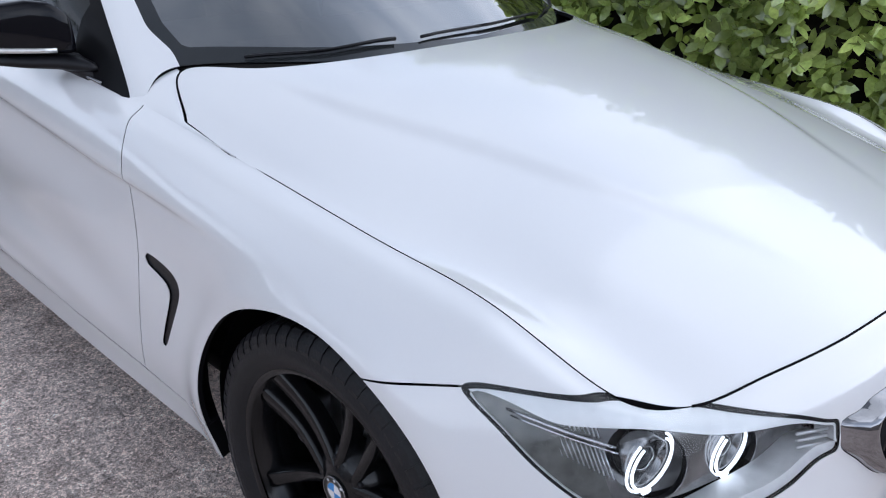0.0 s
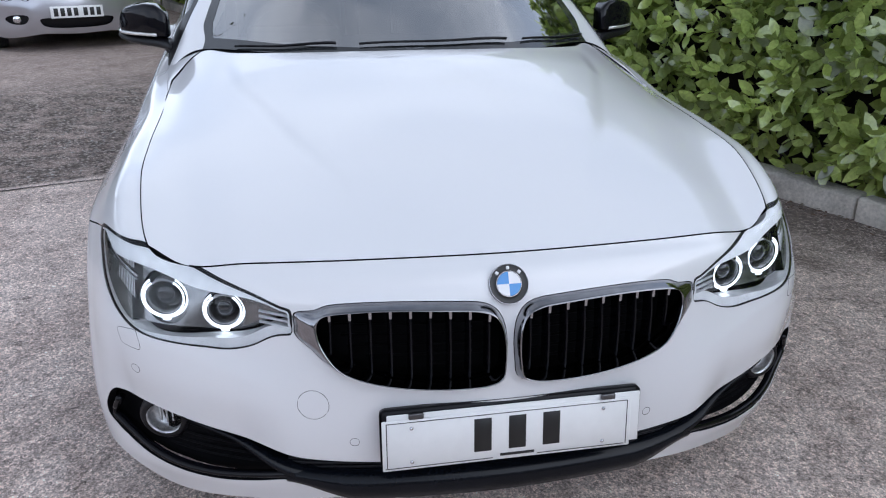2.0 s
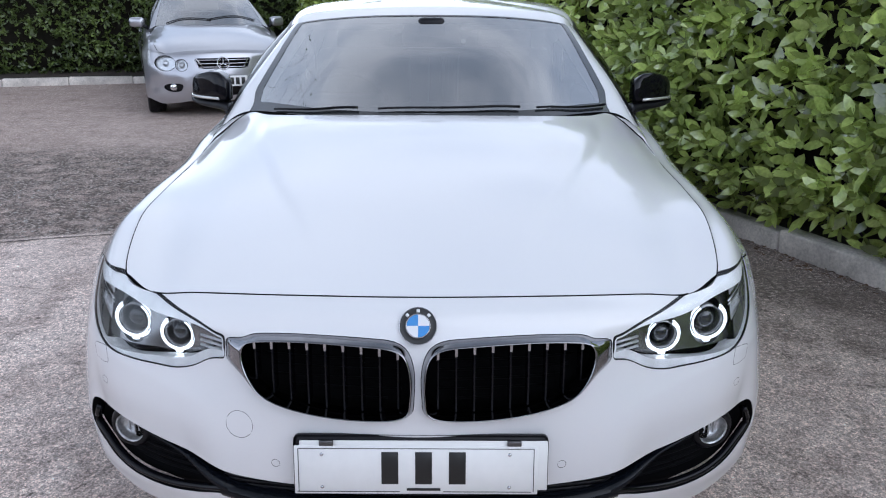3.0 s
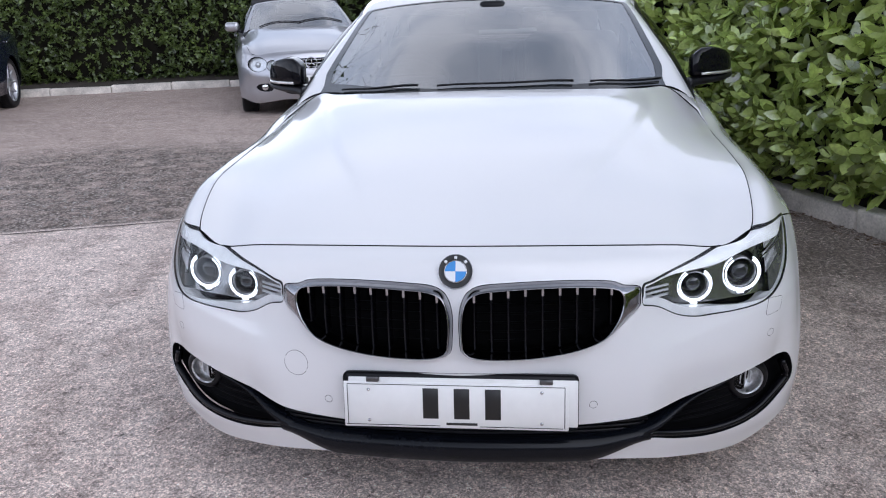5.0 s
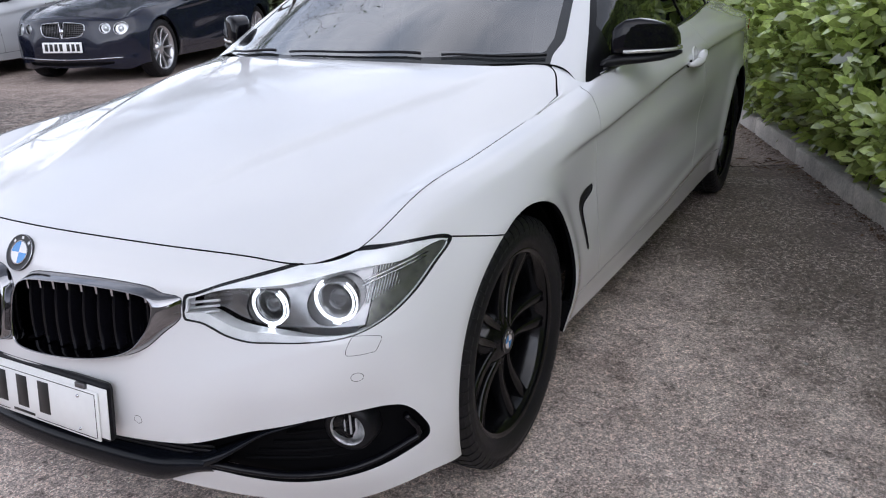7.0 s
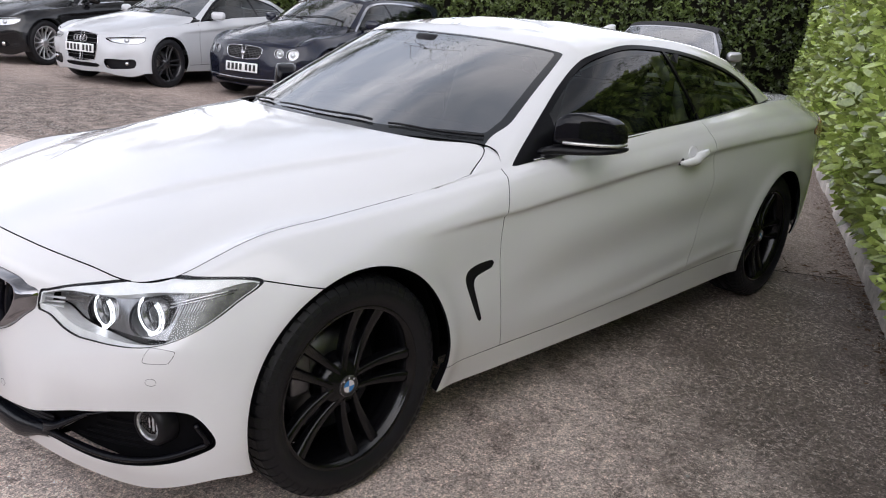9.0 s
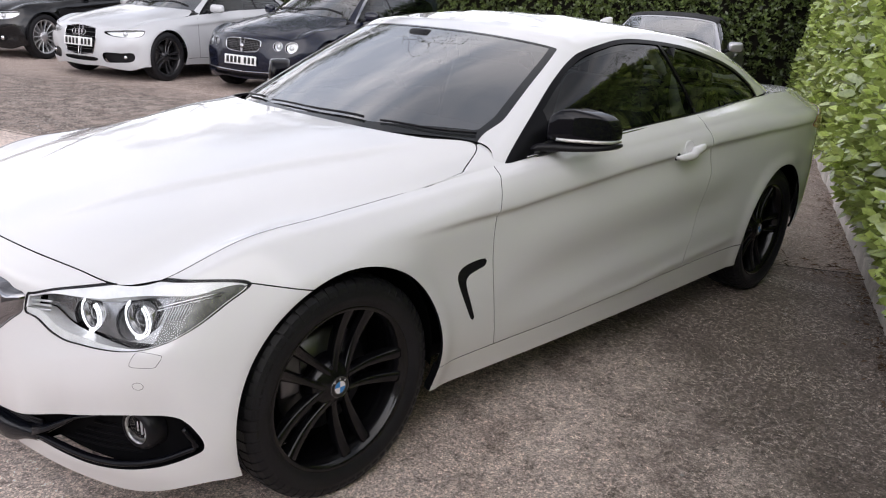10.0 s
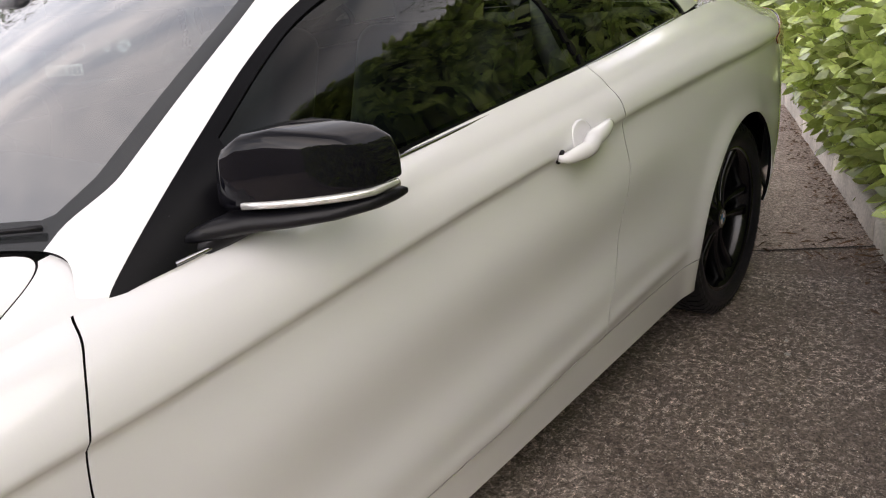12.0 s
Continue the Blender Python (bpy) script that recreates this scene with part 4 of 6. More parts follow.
def door_handle(door, skin, s):
    """A pull handle over a round finger bowl."""
    p, n = skin.flank(1.80, .836, 0, s)
    bowl = lathe_bm([(.0005, .0006), (.030, .0008), (.040, .0014), (.043, .0004), (.044, -.004)], 32, "z")
    o = part("handle_bowl", bowl, WHITE, door)
    o.matrix_basis = Matrix.Translation(p) @ aimed(n)
    pts, rad = [], []
    for k in range(15):
        t = k / 14
        q, _ = skin.flank(1.695 + .215 * t, .820 + .030 * t, .004 + .022 * math.sin(math.pi * min(1, max(0, t))) ** .5, s)
        pts.append(q)
        rad.append(.007 + .013 * math.sin(math.pi * t) ** .6)
    part("handle", tube_bm(pts, rad, 12), WHITE, door, "white pull handle")
    q, nn = skin.flank(1.703, .821, .003, s)
    b = box_bm(.010, .034, .010, (0, 0, 0), .004)
    o = part("handle_cap", b, BLACK_PLASTIC, door)
    o.matrix_basis = Matrix.Translation(q) @ aimed(nn)


def door_mirror(car, s):
    """Outside mirror: gloss cap, plastic lower shell and foot, indicator strip, mirror glass."""
    def rings(rows, n=28, power=.62):
        bm = bmesh.new()
        out = []
        for x, y0, dep, zb, zt in rows:
            ring = []
            for k in range(n):
                a = 2 * math.pi * k / n
                c, q = math.cos(a), math.sin(a)
                yy = y0 + dep * math.copysign(abs(c) ** power, c) * (.5 if c > 0 else .5)
                zz = (zb + zt) / 2 + (zt - zb) / 2 * math.copysign(abs(q) ** power, q)
                yy += .020 * (1 - ((zz - zb) / max(zt - zb, .001)) ** 2) * (-1 if c < 0 else 0) * .5
                ring.append(bm.verts.new((x, yy, zz)))
            out.append(ring)
        for a, b in zip(out, out[1:]):
            for k in range(n):
                bm.faces.new((a[k], a[(k + 1) % n], b[(k + 1) % n], b[k]))
        bm.faces.new(out[0])
        bm.faces.new(out[-1])
        return bm
    cap = [(.788, .950, .05, .940, 1.004), (.792, .953, .080, .938, 1.016), (.803, .961, .098, .937, 1.030), (.828, .976, .110, .938, 1.046), (.865, .997, .112, .939, 1.049),
           (.905, 1.023, .108, .943, 1.041), (.936, 1.046, .098, .947, 1.031), (.955, 1.061, .082, .950, 1.016), (.966, 1.072, .058, .953, .994), (.971, 1.078, .034, .956, .975)]
    body = part("door_mirror", flipped(rings(cap, 48, .30), s), BLACK_GLOSS, car, "gloss black outside mirror")
    low = [(.775, .90, .09, .900, .925), (.79, .925, .10, .898, .932), (.83, .972, .112, .902, .938), (.88, 1.004, .116, .906, .938), (.93, 1.038, .104, .912, .939),
           (.965, 1.068, .075, .920, .941), (.978, 1.08, .035, .928, .940)]
    part("mirror_shell", flipped(rings(low, power=.7), s), BLACK_PLASTIC, body, "matt black lower shell")
    foot = tube_bm([(.765, .86, .885), (.775, .895, .900), (.79, .935, .912), (.82, .97, .918)], [.020, .026, .028, .02], 12, .8)
    part("mirror_foot", flipped(foot, s), BLACK_PLASTIC, body)
    pts = [(x, y0 - dep / 2 - .0060, .947) for x, y0, dep, zb, zt in cap[3:-1]] + [(.975, 1.081, .950)]
    part("indicator", flipped(tube_bm([Vector(p) for p in pts], .0068, 8, .95), s), INDICATOR, body, "clear silver indicator strip")
    glass = box_bm(.13, .003, .070, (0, 0, 0), .001)
    bmesh.ops.rotate(glass, cent=(0, 0, 0), matrix=Matrix.Rotation(radians(31), 3, "Z"), verts=glass.verts)
    bmesh.ops.translate(glass, vec=(.880, 1.050, .988), verts=glass.verts)
    part("mirror_glass", flipped(glass, s), CHROME, body)


def headlight(car, lamp, poly, skin, m, s):
    """Twin-ring lamp: dark housing, bright brow and lower bezel, two projectors with lit rings, side indicator, clear lens."""
    d = -inside(lamp.p[:, 0], lamp.p[:, 2], poly)
    mid = lambda q: np.interp(q.p[:, 0], [.41, .52, .62, .72, .83], [.592, .598, .614, .640, .690])
    housing = m(lamp.moved((0, .086, 0))).build("headlight", LAMP_DARK, car, "twin-ring headlight, rings lit", lip=0)
    rim, inner_part = lamp.cut(d - (.0016 + .0034 * smooth01(lamp.p[:, 2] - mid(lamp), .0, .01)))
    m(rim).build("lamp_rim", BLACK_PLASTIC, housing, lip=.05, offset=-.0015)
    d2 = -inside(inner_part.p[:, 0], inner_part.p[:, 2], poly)
    above = inner_part.p[:, 2] - mid(inner_part)
    brow, rest = inner_part.cut(np.maximum(d2 - (.009 - .005 * smooth01(inner_part.p[:, 0], .77, .81) + .025 * smooth01(inner_part.p[:, 0], .46, .64) * (1 - smooth01(inner_part.p[:, 0], .78, .83))), -above))
    plain = m(brow).build("lamp_brow", LAMP_BROW, housing, "satin silver brow", lip=.035, offset=-.0025)
    for f in plain.data.polygons:
        f.material_index = 0
    d3 = -inside(rest.p[:, 0], rest.p[:, 2], poly)
    bezel, rest = rest.cut(np.maximum(d3 - (.0075 - .0045 * smooth01(rest.p[:, 0], .70, .76) + .013 * (1 - smooth01(rest.p[:, 0], .54, .74))), rest.p[:, 2] - mid(rest)))
    plain = m(bezel).build("lamp_bezel", LAMP_BROW, housing, "bright lower bezel", lip=.05, offset=-.006)
    for f in plain.data.polygons:
        f.material_index = 0
    inner_bowl, corner = rest.cut(rest.p[:, 0] - .748)
    m(corner.moved((0, .022, 0))).build("corner_reflector", LAMP_SMOKE, housing, "dark ribbed outer corner", lip=.02)
    bowl = inner_bowl.moved((0, .048, 0))
    for cx, cz, rr in ((.557, .592, .043), (.678, .604, .049)):
        bowl = subtract(bowl, np.hypot(bowl.p[:, 0] - cx, bowl.p[:, 2] - cz) - rr)
    m(bowl).build("reflector", LAMP_BOWL, housing, "satin silver reflector", lip=.012)
    m(lamp).build("lens", LENS, housing, "clear lens", lip=0, offset=-.0012).visible_shadow = False
    for cx, cy, cz, r in ((.557, -.552, .592, .038), (.678, -.494, .604, .043)):
        q, n = Vector((cx * s, cy, cz)), skin.front(cx * s, cz)[1]
        aim = Vector((n.x * .35, -1, .0)).normalized()
        T = Matrix.Translation(q) @ aimed(aim)
        shroud = lathe_bm([(r * .55, -.035), (r * .70, -.01), (r * .80, .004), (r * .86, .006), (r * .88, -.03)], 36, "z")
        part("projector", shroud, LAMP_BOWL, housing).matrix_basis = T
        ball = lathe_bm([(.0005, .004), (r * .25, .003), (r * .45, -.001), (r * .60, -.010), (r * .66, -.02)], 32, "z")
        part("projector_lens", ball, PROJECTOR, housing, "dark glass projector").matrix_basis = T
        a0, a1 = math.radians(-236), math.radians(56)
        turns = [a0 + (a1 - a0) * k / 40 for k in range(41)]
        outer = tube_bm([Vector((r * 1.08 * math.cos(a), r * 1.08 * math.sin(a), .006)) for a in turns], .0021, 8)
        inner = tube_bm([Vector((r * .94 * math.cos(a), r * .94 * math.sin(a), .010)) for a in turns], .0021, 8)
        part("light_ring", join_bm(outer, inner), LAMP_ON, housing, "white glowing double ring").matrix_basis = T
        tab = join_bm(box_bm(.017, .006, .006, (0, -r * 1.15, .008), .002), box_bm(.008, .010, .005, (0, -r * 1.10, .009), .002))
        part("ring_tab", tab, LAMP_ON, housing, "bright tab below the ring").matrix_basis = T
    # ribbed reflector with a bright bar at the outer corner
    along = lambda x: .650 + .42 * (x - .745)
    for lift, thick in ((0, .0024), (-.007, .0016)):
        bar = [skin.front(x * s, along(x) + lift, -.008)[0] for x in np.linspace(.736, .812, 8)]
        part("reflector_bar", tube_bm(bar, thick, 8), LAMP_CHROME, housing, "bright bar")
    for k in range(15):
        x = .749 + .0040 * k
        for z0, z1 in ((along(x) - .010, along(x) - .046 + .0010 * k), (along(x) + .006, along(x) + .030 - .0014 * k)):
            rib = [skin.front(x * s, z0 + (z1 - z0) * t, -.013)[0] for t in (0, .5, 1)]
            part("reflector_rib", tube_bm(rib, .0011, 6), LAMP_SILVER, housing)
    q, n = skin.front(.808 * s, along(.808) + .012, -.012)
    part("side_marker", box_bm(.012, .014, .006, (0, 0, 0), .002), AMBER, housing, "amber side marker").matrix_basis = Matrix.Translation(q) @ aimed(n)
    for k in range(3):
        pts = [skin.front(x * s, .590 + .011 * k + .12 * (x - .43), -.012)[0] for x in (.434, .460, .49)]
        part("lamp_fin", tube_bm(pts, .0028, 6), LAMP_SILVER, housing)


def kidney_grille(car, kidney, poly, skin, m, s):
    """One half of the twin grille: bright frame, black blades and backing."""
    poly = rounded(KIDNEY_OPEN, 6)
    opening, _ = kidney.cut(inside(kidney.p[:, 0], kidney.p[:, 2], poly))
    # the frame stands proud of the bumper; its outer wing runs back to the lamp
    hub = np.array((.20, .555))

    def along(outline, n=120):
        q = np.asarray(outline, float)
        q = np.vstack([q, q[:1]])
        ang = np.unwrap(np.arctan2(q[:, 1] - hub[1], (q[:, 0] - hub[0]) * .5))
        if ang[-1] < ang[0]:
            q, ang = q[::-1], ang[::-1]
        want = ang[0] + (-ang[0] % (2 * math.pi)) + np.linspace(0, 2 * math.pi, n, endpoint=False)
        want = ang[0] + (want - ang[0]) % (2 * math.pi)
        return np.stack([np.interp(want, ang, q[:, k]) for k in (0, 1)], 1)

    rim_o, rim_i = along(rounded(KIDNEY, 6)), along(poly)
    bm = bmesh.new()
    rings = []
    for t, fwd in ((0, -.006), (.04, .003), (.30, .012), (.62, .021), (.86, .0265), (.95, .0265), (1.0, .024), (1.0, .010), (1.01, -.03)):
        ring = []
        for a, b in zip(rim_o, rim_i):
            c = a + (b - a) * t
            q = skin.front(c[0], c[1])[0]
            ring.append(bm.verts.new((c[0] * s, q.y - fwd, c[1])))
        rings.append(ring)
    for r0, r1 in zip(rings, rings[1:]):
        for k in range(len(r0)):
            bm.faces.new((r0[k], r0[(k + 1) % len(r0)], r1[(k + 1) % len(r0)], r1[k]))
    chrome = part("grille", bm, GRILLE_CHROME, car, "chrome-framed grille half with black blades")
    m(opening).moved((0, .060, 0)).build("grille_backing", DARK, chrome, lip=0)
    for k in range(9):
        x = .042 + .0385 * k
        col = [z for z in np.linspace(.46, .645, 60) if inside(np.array([x]), np.array([z]), poly)[0] < -.001]
        if len(col) < 4:
            continue
        bm = bmesh.new()
        rows = []
        for z in np.linspace(col[0], col[-1], 10):
            q, n = skin.front(x * s, z, .004)
            bow = .014 * (1 - ((z - col[0]) / (col[-1] - col[0]))) ** 2
            rows.append([bm.verts.new((q.x + e, q.y + f + bow, z)) for e, f in ((-.0035, .040), (-.0026, .004), (0, 0), (.0026, .004), (.0035, .040))])
        for a, b in zip(rows, rows[1:]):
            for j in range(4):
                bm.faces.new((a[j], a[j + 1], b[j + 1], b[j]))
        part("blade", bm, BLACK_GLOSS, chrome)
        q, n = skin.front(x * s, col[-1] - .011, .007)
        tip = box_bm(.0065, .004, .022, (0, 0, 0), .0015)
        o = part("blade_tip", tip, CHROME, chrome)
        o.matrix_basis = Matrix.Translation(q)
    for k in range(6):
        z = .485 + .022 * k
        row = [x for x in np.linspace(.02, .40, 60) if inside(np.array([x]), np.array([z]), poly)[0] < -.02]
        if row:
            part("backing_bar", tube_bm([skin.front(x * s, z, -.052)[0] for x in np.linspace(row[0], row[-1], 6)], .003, 5), DARK, chrome)


def fog_pocket(car, intake, skin, m, s):
    """Half of the lower air intake with its blade, fog lamp, trim and lip."""
    back = m(intake.moved((0, .05, 0))).build("lower_grille", DARK, car, "black lower air intake", lip=0)
    # outer pocket wall with a gloss lower trim
    trim = [(.450, .252), (.52, .238), (.60, .230), (.69, .236), (.76, .256), (.815, .288), (.832, .305), (.812, .352)]
    part("pocket_trim", tube_bm([skin.front(a * s, b, -.010)[0] for a, b in crom(trim, 6)], .011, 10, .7), BLACK_GLOSS, back, "gloss black lower trim")
    blade = [(.34, .226), (.41, .240), (.47, .268), (.52, .302), (.565, .332), (.61, .352), (.66, .372)]
    pts = crom(blade, 6)
    bm = bmesh.new()
    rows = []
    for a, b in pts:
        t = float(smooth01(a, .36, .62))
        p0, n = skin.front(a * s, b, .002)
        up = Vector((0, 0, 1))
        tall = .022 * (1 - t) + .008
        rows.append([bm.verts.new(v) for v in (p0 + up * tall * .0 + Vector((0, .03, -.004)), p0, p0 + up * tall * .5 + Vector((0, .004, 0)), p0 + up * tall + Vector((0, .022, 0)), p0 + up * tall + Vector((0, .05, 0)))])
    for a, b in zip(rows, rows[1:]):
        for j in range(4):
            bm.faces.new((a[j], a[j + 1], b[j + 1], b[j]))
    part("intake_blade", bm, SPLITTER, back, "satin black curved blade")
    for k in range(4):
        z = .250 + .022 * k
        xs = np.linspace(.51 + .03 * k, .79, 8)
        part("pocket_bar", tube_bm([skin.front(x * s, z + .05 * (x - .6), -.042)[0] for x in xs], .004, 6), DARK, back)
    q, n = skin.front(.706 * s, .332)
    q = q + Vector((0, .036, 0))
    T = Matrix.Translation(q) @ aimed((n.x * .4, -1, -.03))
    part("fog_lamp", lathe_bm([(.048, -.03), (.046, .0), (.040, .010), (.037, .006), (.034, -.012), (.0005, -.020)], 36, "z"), FOG_BOWL, back, "round fog lamp").matrix_basis = T
    part("fog_housing", lathe_bm([(.038, .011), (.046, .012), (.056, .0), (.060, -.035)], 36, "z"), BLACK_PLASTIC, back).matrix_basis = T
    part("fog_lens", lathe_bm([(.0005, .014), (.015, .013), (.028, .010), (.037, .005)], 32, "z"), LENS, back).matrix_basis = T
    for k in (-1, 0, 1):
        part("fog_facet", box_bm(.004, .046 - .012 * abs(k), .004, (.013 * k, 0, -.008), .001), LAMP_SILVER, back).matrix_basis = T
    if s > 0:
        # centre mesh bars and the splitter lip below
        for k in range(3):
            pts = [skin.front(x, .252 + .014 * k, -.030)[0] for x in np.linspace(-.46, .46, 24)]
            part("centre_bar", tube_bm(pts, .0045, 6), BLACK_PLASTIC, back)
        bm = bmesh.new()
        rows = []
        for x in np.linspace(-.455, .455, 45):
            e = float(smooth01(abs(x), .30, .455))
            z1 = .250 + .010 * e
            p1 = skin.front(x, z1, -.004)[0]
            p2 = skin.front(x, .230 + .018 * e, .016 - .013 * e)[0]
            p3 = skin.front(x, .203 + .036 * e, .018 - .016 * e)[0]
            p4 = p3 + Vector((0, .014, -.010 * (1 - e)))
            p5 = p4 + Vector((0, .10, -.004))
            p0 = p1 + Vector((0, .035, .006))
            rows.append([bm.verts.new(v) for v in (p0, p1, p2, p3, p4, p5)])
        for a, b in zip(rows, rows[1:]):
            for j in range(5):
                bm.faces.new((a[j], a[j + 1], b[j + 1], b[j]))
        part("splitter_lip", bm, SPLITTER, back, "satin black lower lip")


def wipers(car, glass):
    """Two wiper arms with blades, parked at the foot of the screen."""
    def on(x, y):
        return glass.top(x, y, .007)[0]
    for a, b, c in (((.640, .715), (.52, .615), (.37, .525)), ((.31, .505), (.10, .470), (-.17, .468)), ((-.24, .482), (-.40, .525), (-.55, .620))):
        pts = crom([(*a,), (*b,), (*c,)], 8)
        blade = part("wiper", tube_bm([on(x, y + .008) for x, y in pts], .0040, 6), BLACK_PLASTIC, car, "black wiper blade")
        arm = pts[: len(pts) * 2 // 3]
        part("wiper_arm", tube_bm([on(x, y) + Vector((0, .006, .006)) for x, y in arm], [.006 - .003 * k / len(arm) for k in range(len(arm))], 8, .7), BLACK_PLASTIC, blade)


def number_plate(car):
    """White show plate on a black carrier, with three dark bars and two fine bars in place of writing."""
    carrier = box_bm(.545, .012, .130, (.006, 0, .004), .012, 3)
    rest = part("plate_carrier", carrier, BLACK_PLASTIC, car, "black plate carrier")
    rest.matrix_basis = pose(0, -.757, .374, -6, 0, 0)
    spare = box_bm(.530, .004, .113, (.012, -.008, .002), .0018, 1)
    part("back_plate", spare, PLATE, rest)
    plate = part("number_plate", box_bm(.520, .004, .111, (-.004, -.0135, -.006), .0018, 1), PLATE, rest, "white plate with three dark bars")
    for x in (-.072, .0, .072):
        part("letter_bar", box_bm(.036, .001, .074, (x + .012, -.0160, -.001), .0004, 1), INK, rest)
    part("maker_bar", box_bm(.072, .001, .006, (.012, -.0160, -.050), .0003, 1), INK, rest)
    for x0, x1 in ((-.255, -.035), (.058, .247)):
        part("border_line", box_bm(x1 - x0, .0008, .0016, ((x0 + x1) / 2 - .004, -.0158, -.0555), .0002, 1), INK, rest)
    part("border_line", box_bm(.502, .0008, .0016, (-.004, -.0158, .0435), .0002, 1), INK, rest)
    for x in (-.255, .247):
        part("border_line", box_bm(.0016, .0008, .0990, (x - .000, -.0158, -.006), .0002, 1), INK, rest)
    for x in (-.205, .195):
        for z in (.030, -.045):
            part("plate_screw", lathe_bm([(.0005, -.0185), (.003, -.018), (.0042, -.0155)], 12, "y"), CHROME, rest).matrix_basis = pose(x, 0, z)
        part("plate_clip", box_bm(.030, .008, .012, (x + .01, -.013, .055), .002), STEEL, rest)


def interior(car):
    """What shows through the glass: dashboard, wheel, seats, pillars, roof lining, mirror."""
    dash = part("dashboard", box_bm(1.36, .42, .20, (0, .90, .82), .07, 4), INTERIOR, car, "dark soft dashboard")
    part("instrument_hood", box_bm(.34, .20, .06, (-.36, .98, .925), .025, 3), INTERIOR, dash)
    ringpts = [Vector((.185 * math.cos(a), .185 * math.sin(a), 0)) for a in [2 * math.pi * k / 40 for k in range(41)]]
    steer = part("steering_wheel", join_bm(tube_bm(ringpts, .016, 8), box_bm(.36, .04, .02, (0, -.01, 0), .008), box_bm(.04, .17, .02, (0, -.09, 0), .008), box_bm(.14, .12, .05, (0, -.01, .0), .02)), INTERIOR, car, "black three-spoke steering wheel")
    steer.matrix_basis = pose(-.36, 1.14, .86, 62, 0, 0)
    for x in (-.36, .36):
        seat = part("seat_base", box_bm(.50, .52, .16, (x, 1.55, .50), .06, 4), LEATHER, car, "dark leather seat")
        b = box_bm(.48, .16, .58, (0, 0, 0), .065, 4)
        bmesh.ops.rotate(b, cent=(0, 0, 0), matrix=Matrix.Rotation(radians(-18), 3, "X"), verts=b.verts)
        bmesh.ops.translate(b, vec=(x, 1.88, .80), verts=b.verts)
        part("seat_back", b, LEATHER, seat)
        b = box_bm(.27, .10, .17, (x, 1.985, 1.115), .045, 4)
        part("headrest", b, LEATHER, seat)
        part("belt", box_bm(.045, .004, .50, (x + math.copysign(.27, x), 1.97, .98), .001), INTERIOR, seat)
    rear = part("rear_seat", box_bm(1.16, .50, .16, (0, 2.40, .52), .06, 4), LEATHER, car)
    for x in (-.30, .30):
        b = box_bm(.52, .14, .52, (0, 0, 0), .06, 4)
        bmesh.ops.rotate(b, cent=(0, 0, 0), matrix=Matrix.Rotation(radians(-24), 3, "X"), verts=b.verts)
        bmesh.ops.translate(b, vec=(x, 2.72, .76), verts=b.verts)
        part("rear_seat_back", b, LEATHER, rear)
        part("rear_headrest", box_bm(.24, .09, .13, (x, 2.85, 1.03), .04, 3), LEATHER, rear)
    part("parcel_shelf", box_bm(1.10, .40, .03, (0, 3.02, .965), .01), INTERIOR, car)
    part("console", box_bm(.22, .90, .34, (0, 1.35, .50), .04, 3), INTERIOR, car)
    for s in (1, -1):
        part("door_card", box_bm(.06, 1.24, .56, (.735 * s, 1.34, .62), .02), INTERIOR, car)
        part("quarter_trim", box_bm(.06, .95, .50, (.70 * s, 2.45, .68), .02), INTERIOR, car)
        part("pillar_trim", tube_bm([(.665 * s, 2.08, .92), (.625 * s, 2.02, 1.08), (.545 * s, 1.93, 1.22)], [.042, .040, .036], 10, .6), HEADLINER, car, "pale grey pillar trim")
        part("pillar_trim", tube_bm([(.690 * s, .80, .90), (.60 * s, 1.05, 1.07), (.53 * s, 1.25, 1.20)], [.026, .024, .022], 10, .6), HEADLINER, car)
    roof_g = loft([[(q[0] * .93, 1.8 + (q[1] - 1.8) * .93, q[2] - .035) for q in CABIN[k]] for k in ("rim", "roof", "spine")], 6, 5)
    sheet_from_grid(roof_g).both().build("headliner", HEADLINER, car, lip=0)
    part("rear_view_mirror", box_bm(.24, .035, .065, (0, 1.10, 1.165), .02, 3), BLACK_GLOSS, car)
    part("sensor_housing", box_bm(.11, .06, .07, (0, 1.075, 1.215), .02, 3), BLACK_PLASTIC, car)
    part("sun_visor", box_bm(.40, .14, .018, (-.32, 1.29, 1.205), .008), HEADLINER, car)
    part("sun_visor", box_bm(.40, .14, .018, (.32, 1.29, 1.205), .008), HEADLINER, car)


coupe = build_coupe()

# ---- ground, kerbs and hedges ----
KERB_A, KERB_B = Vector((2.60, .28, 0)), Vector((-2.15, 11.25, 0))     # kerb line beside the car
FAR_A, FAR_B = Vector((-2.15, 11.25, 0)), Vector((-17.0, 6.6, 0))      # kerb line across the yard
ALONG = (KERB_B - KERB_A).normalized()
ACROSS = Vector((ALONG.y, -ALONG.x, 0))


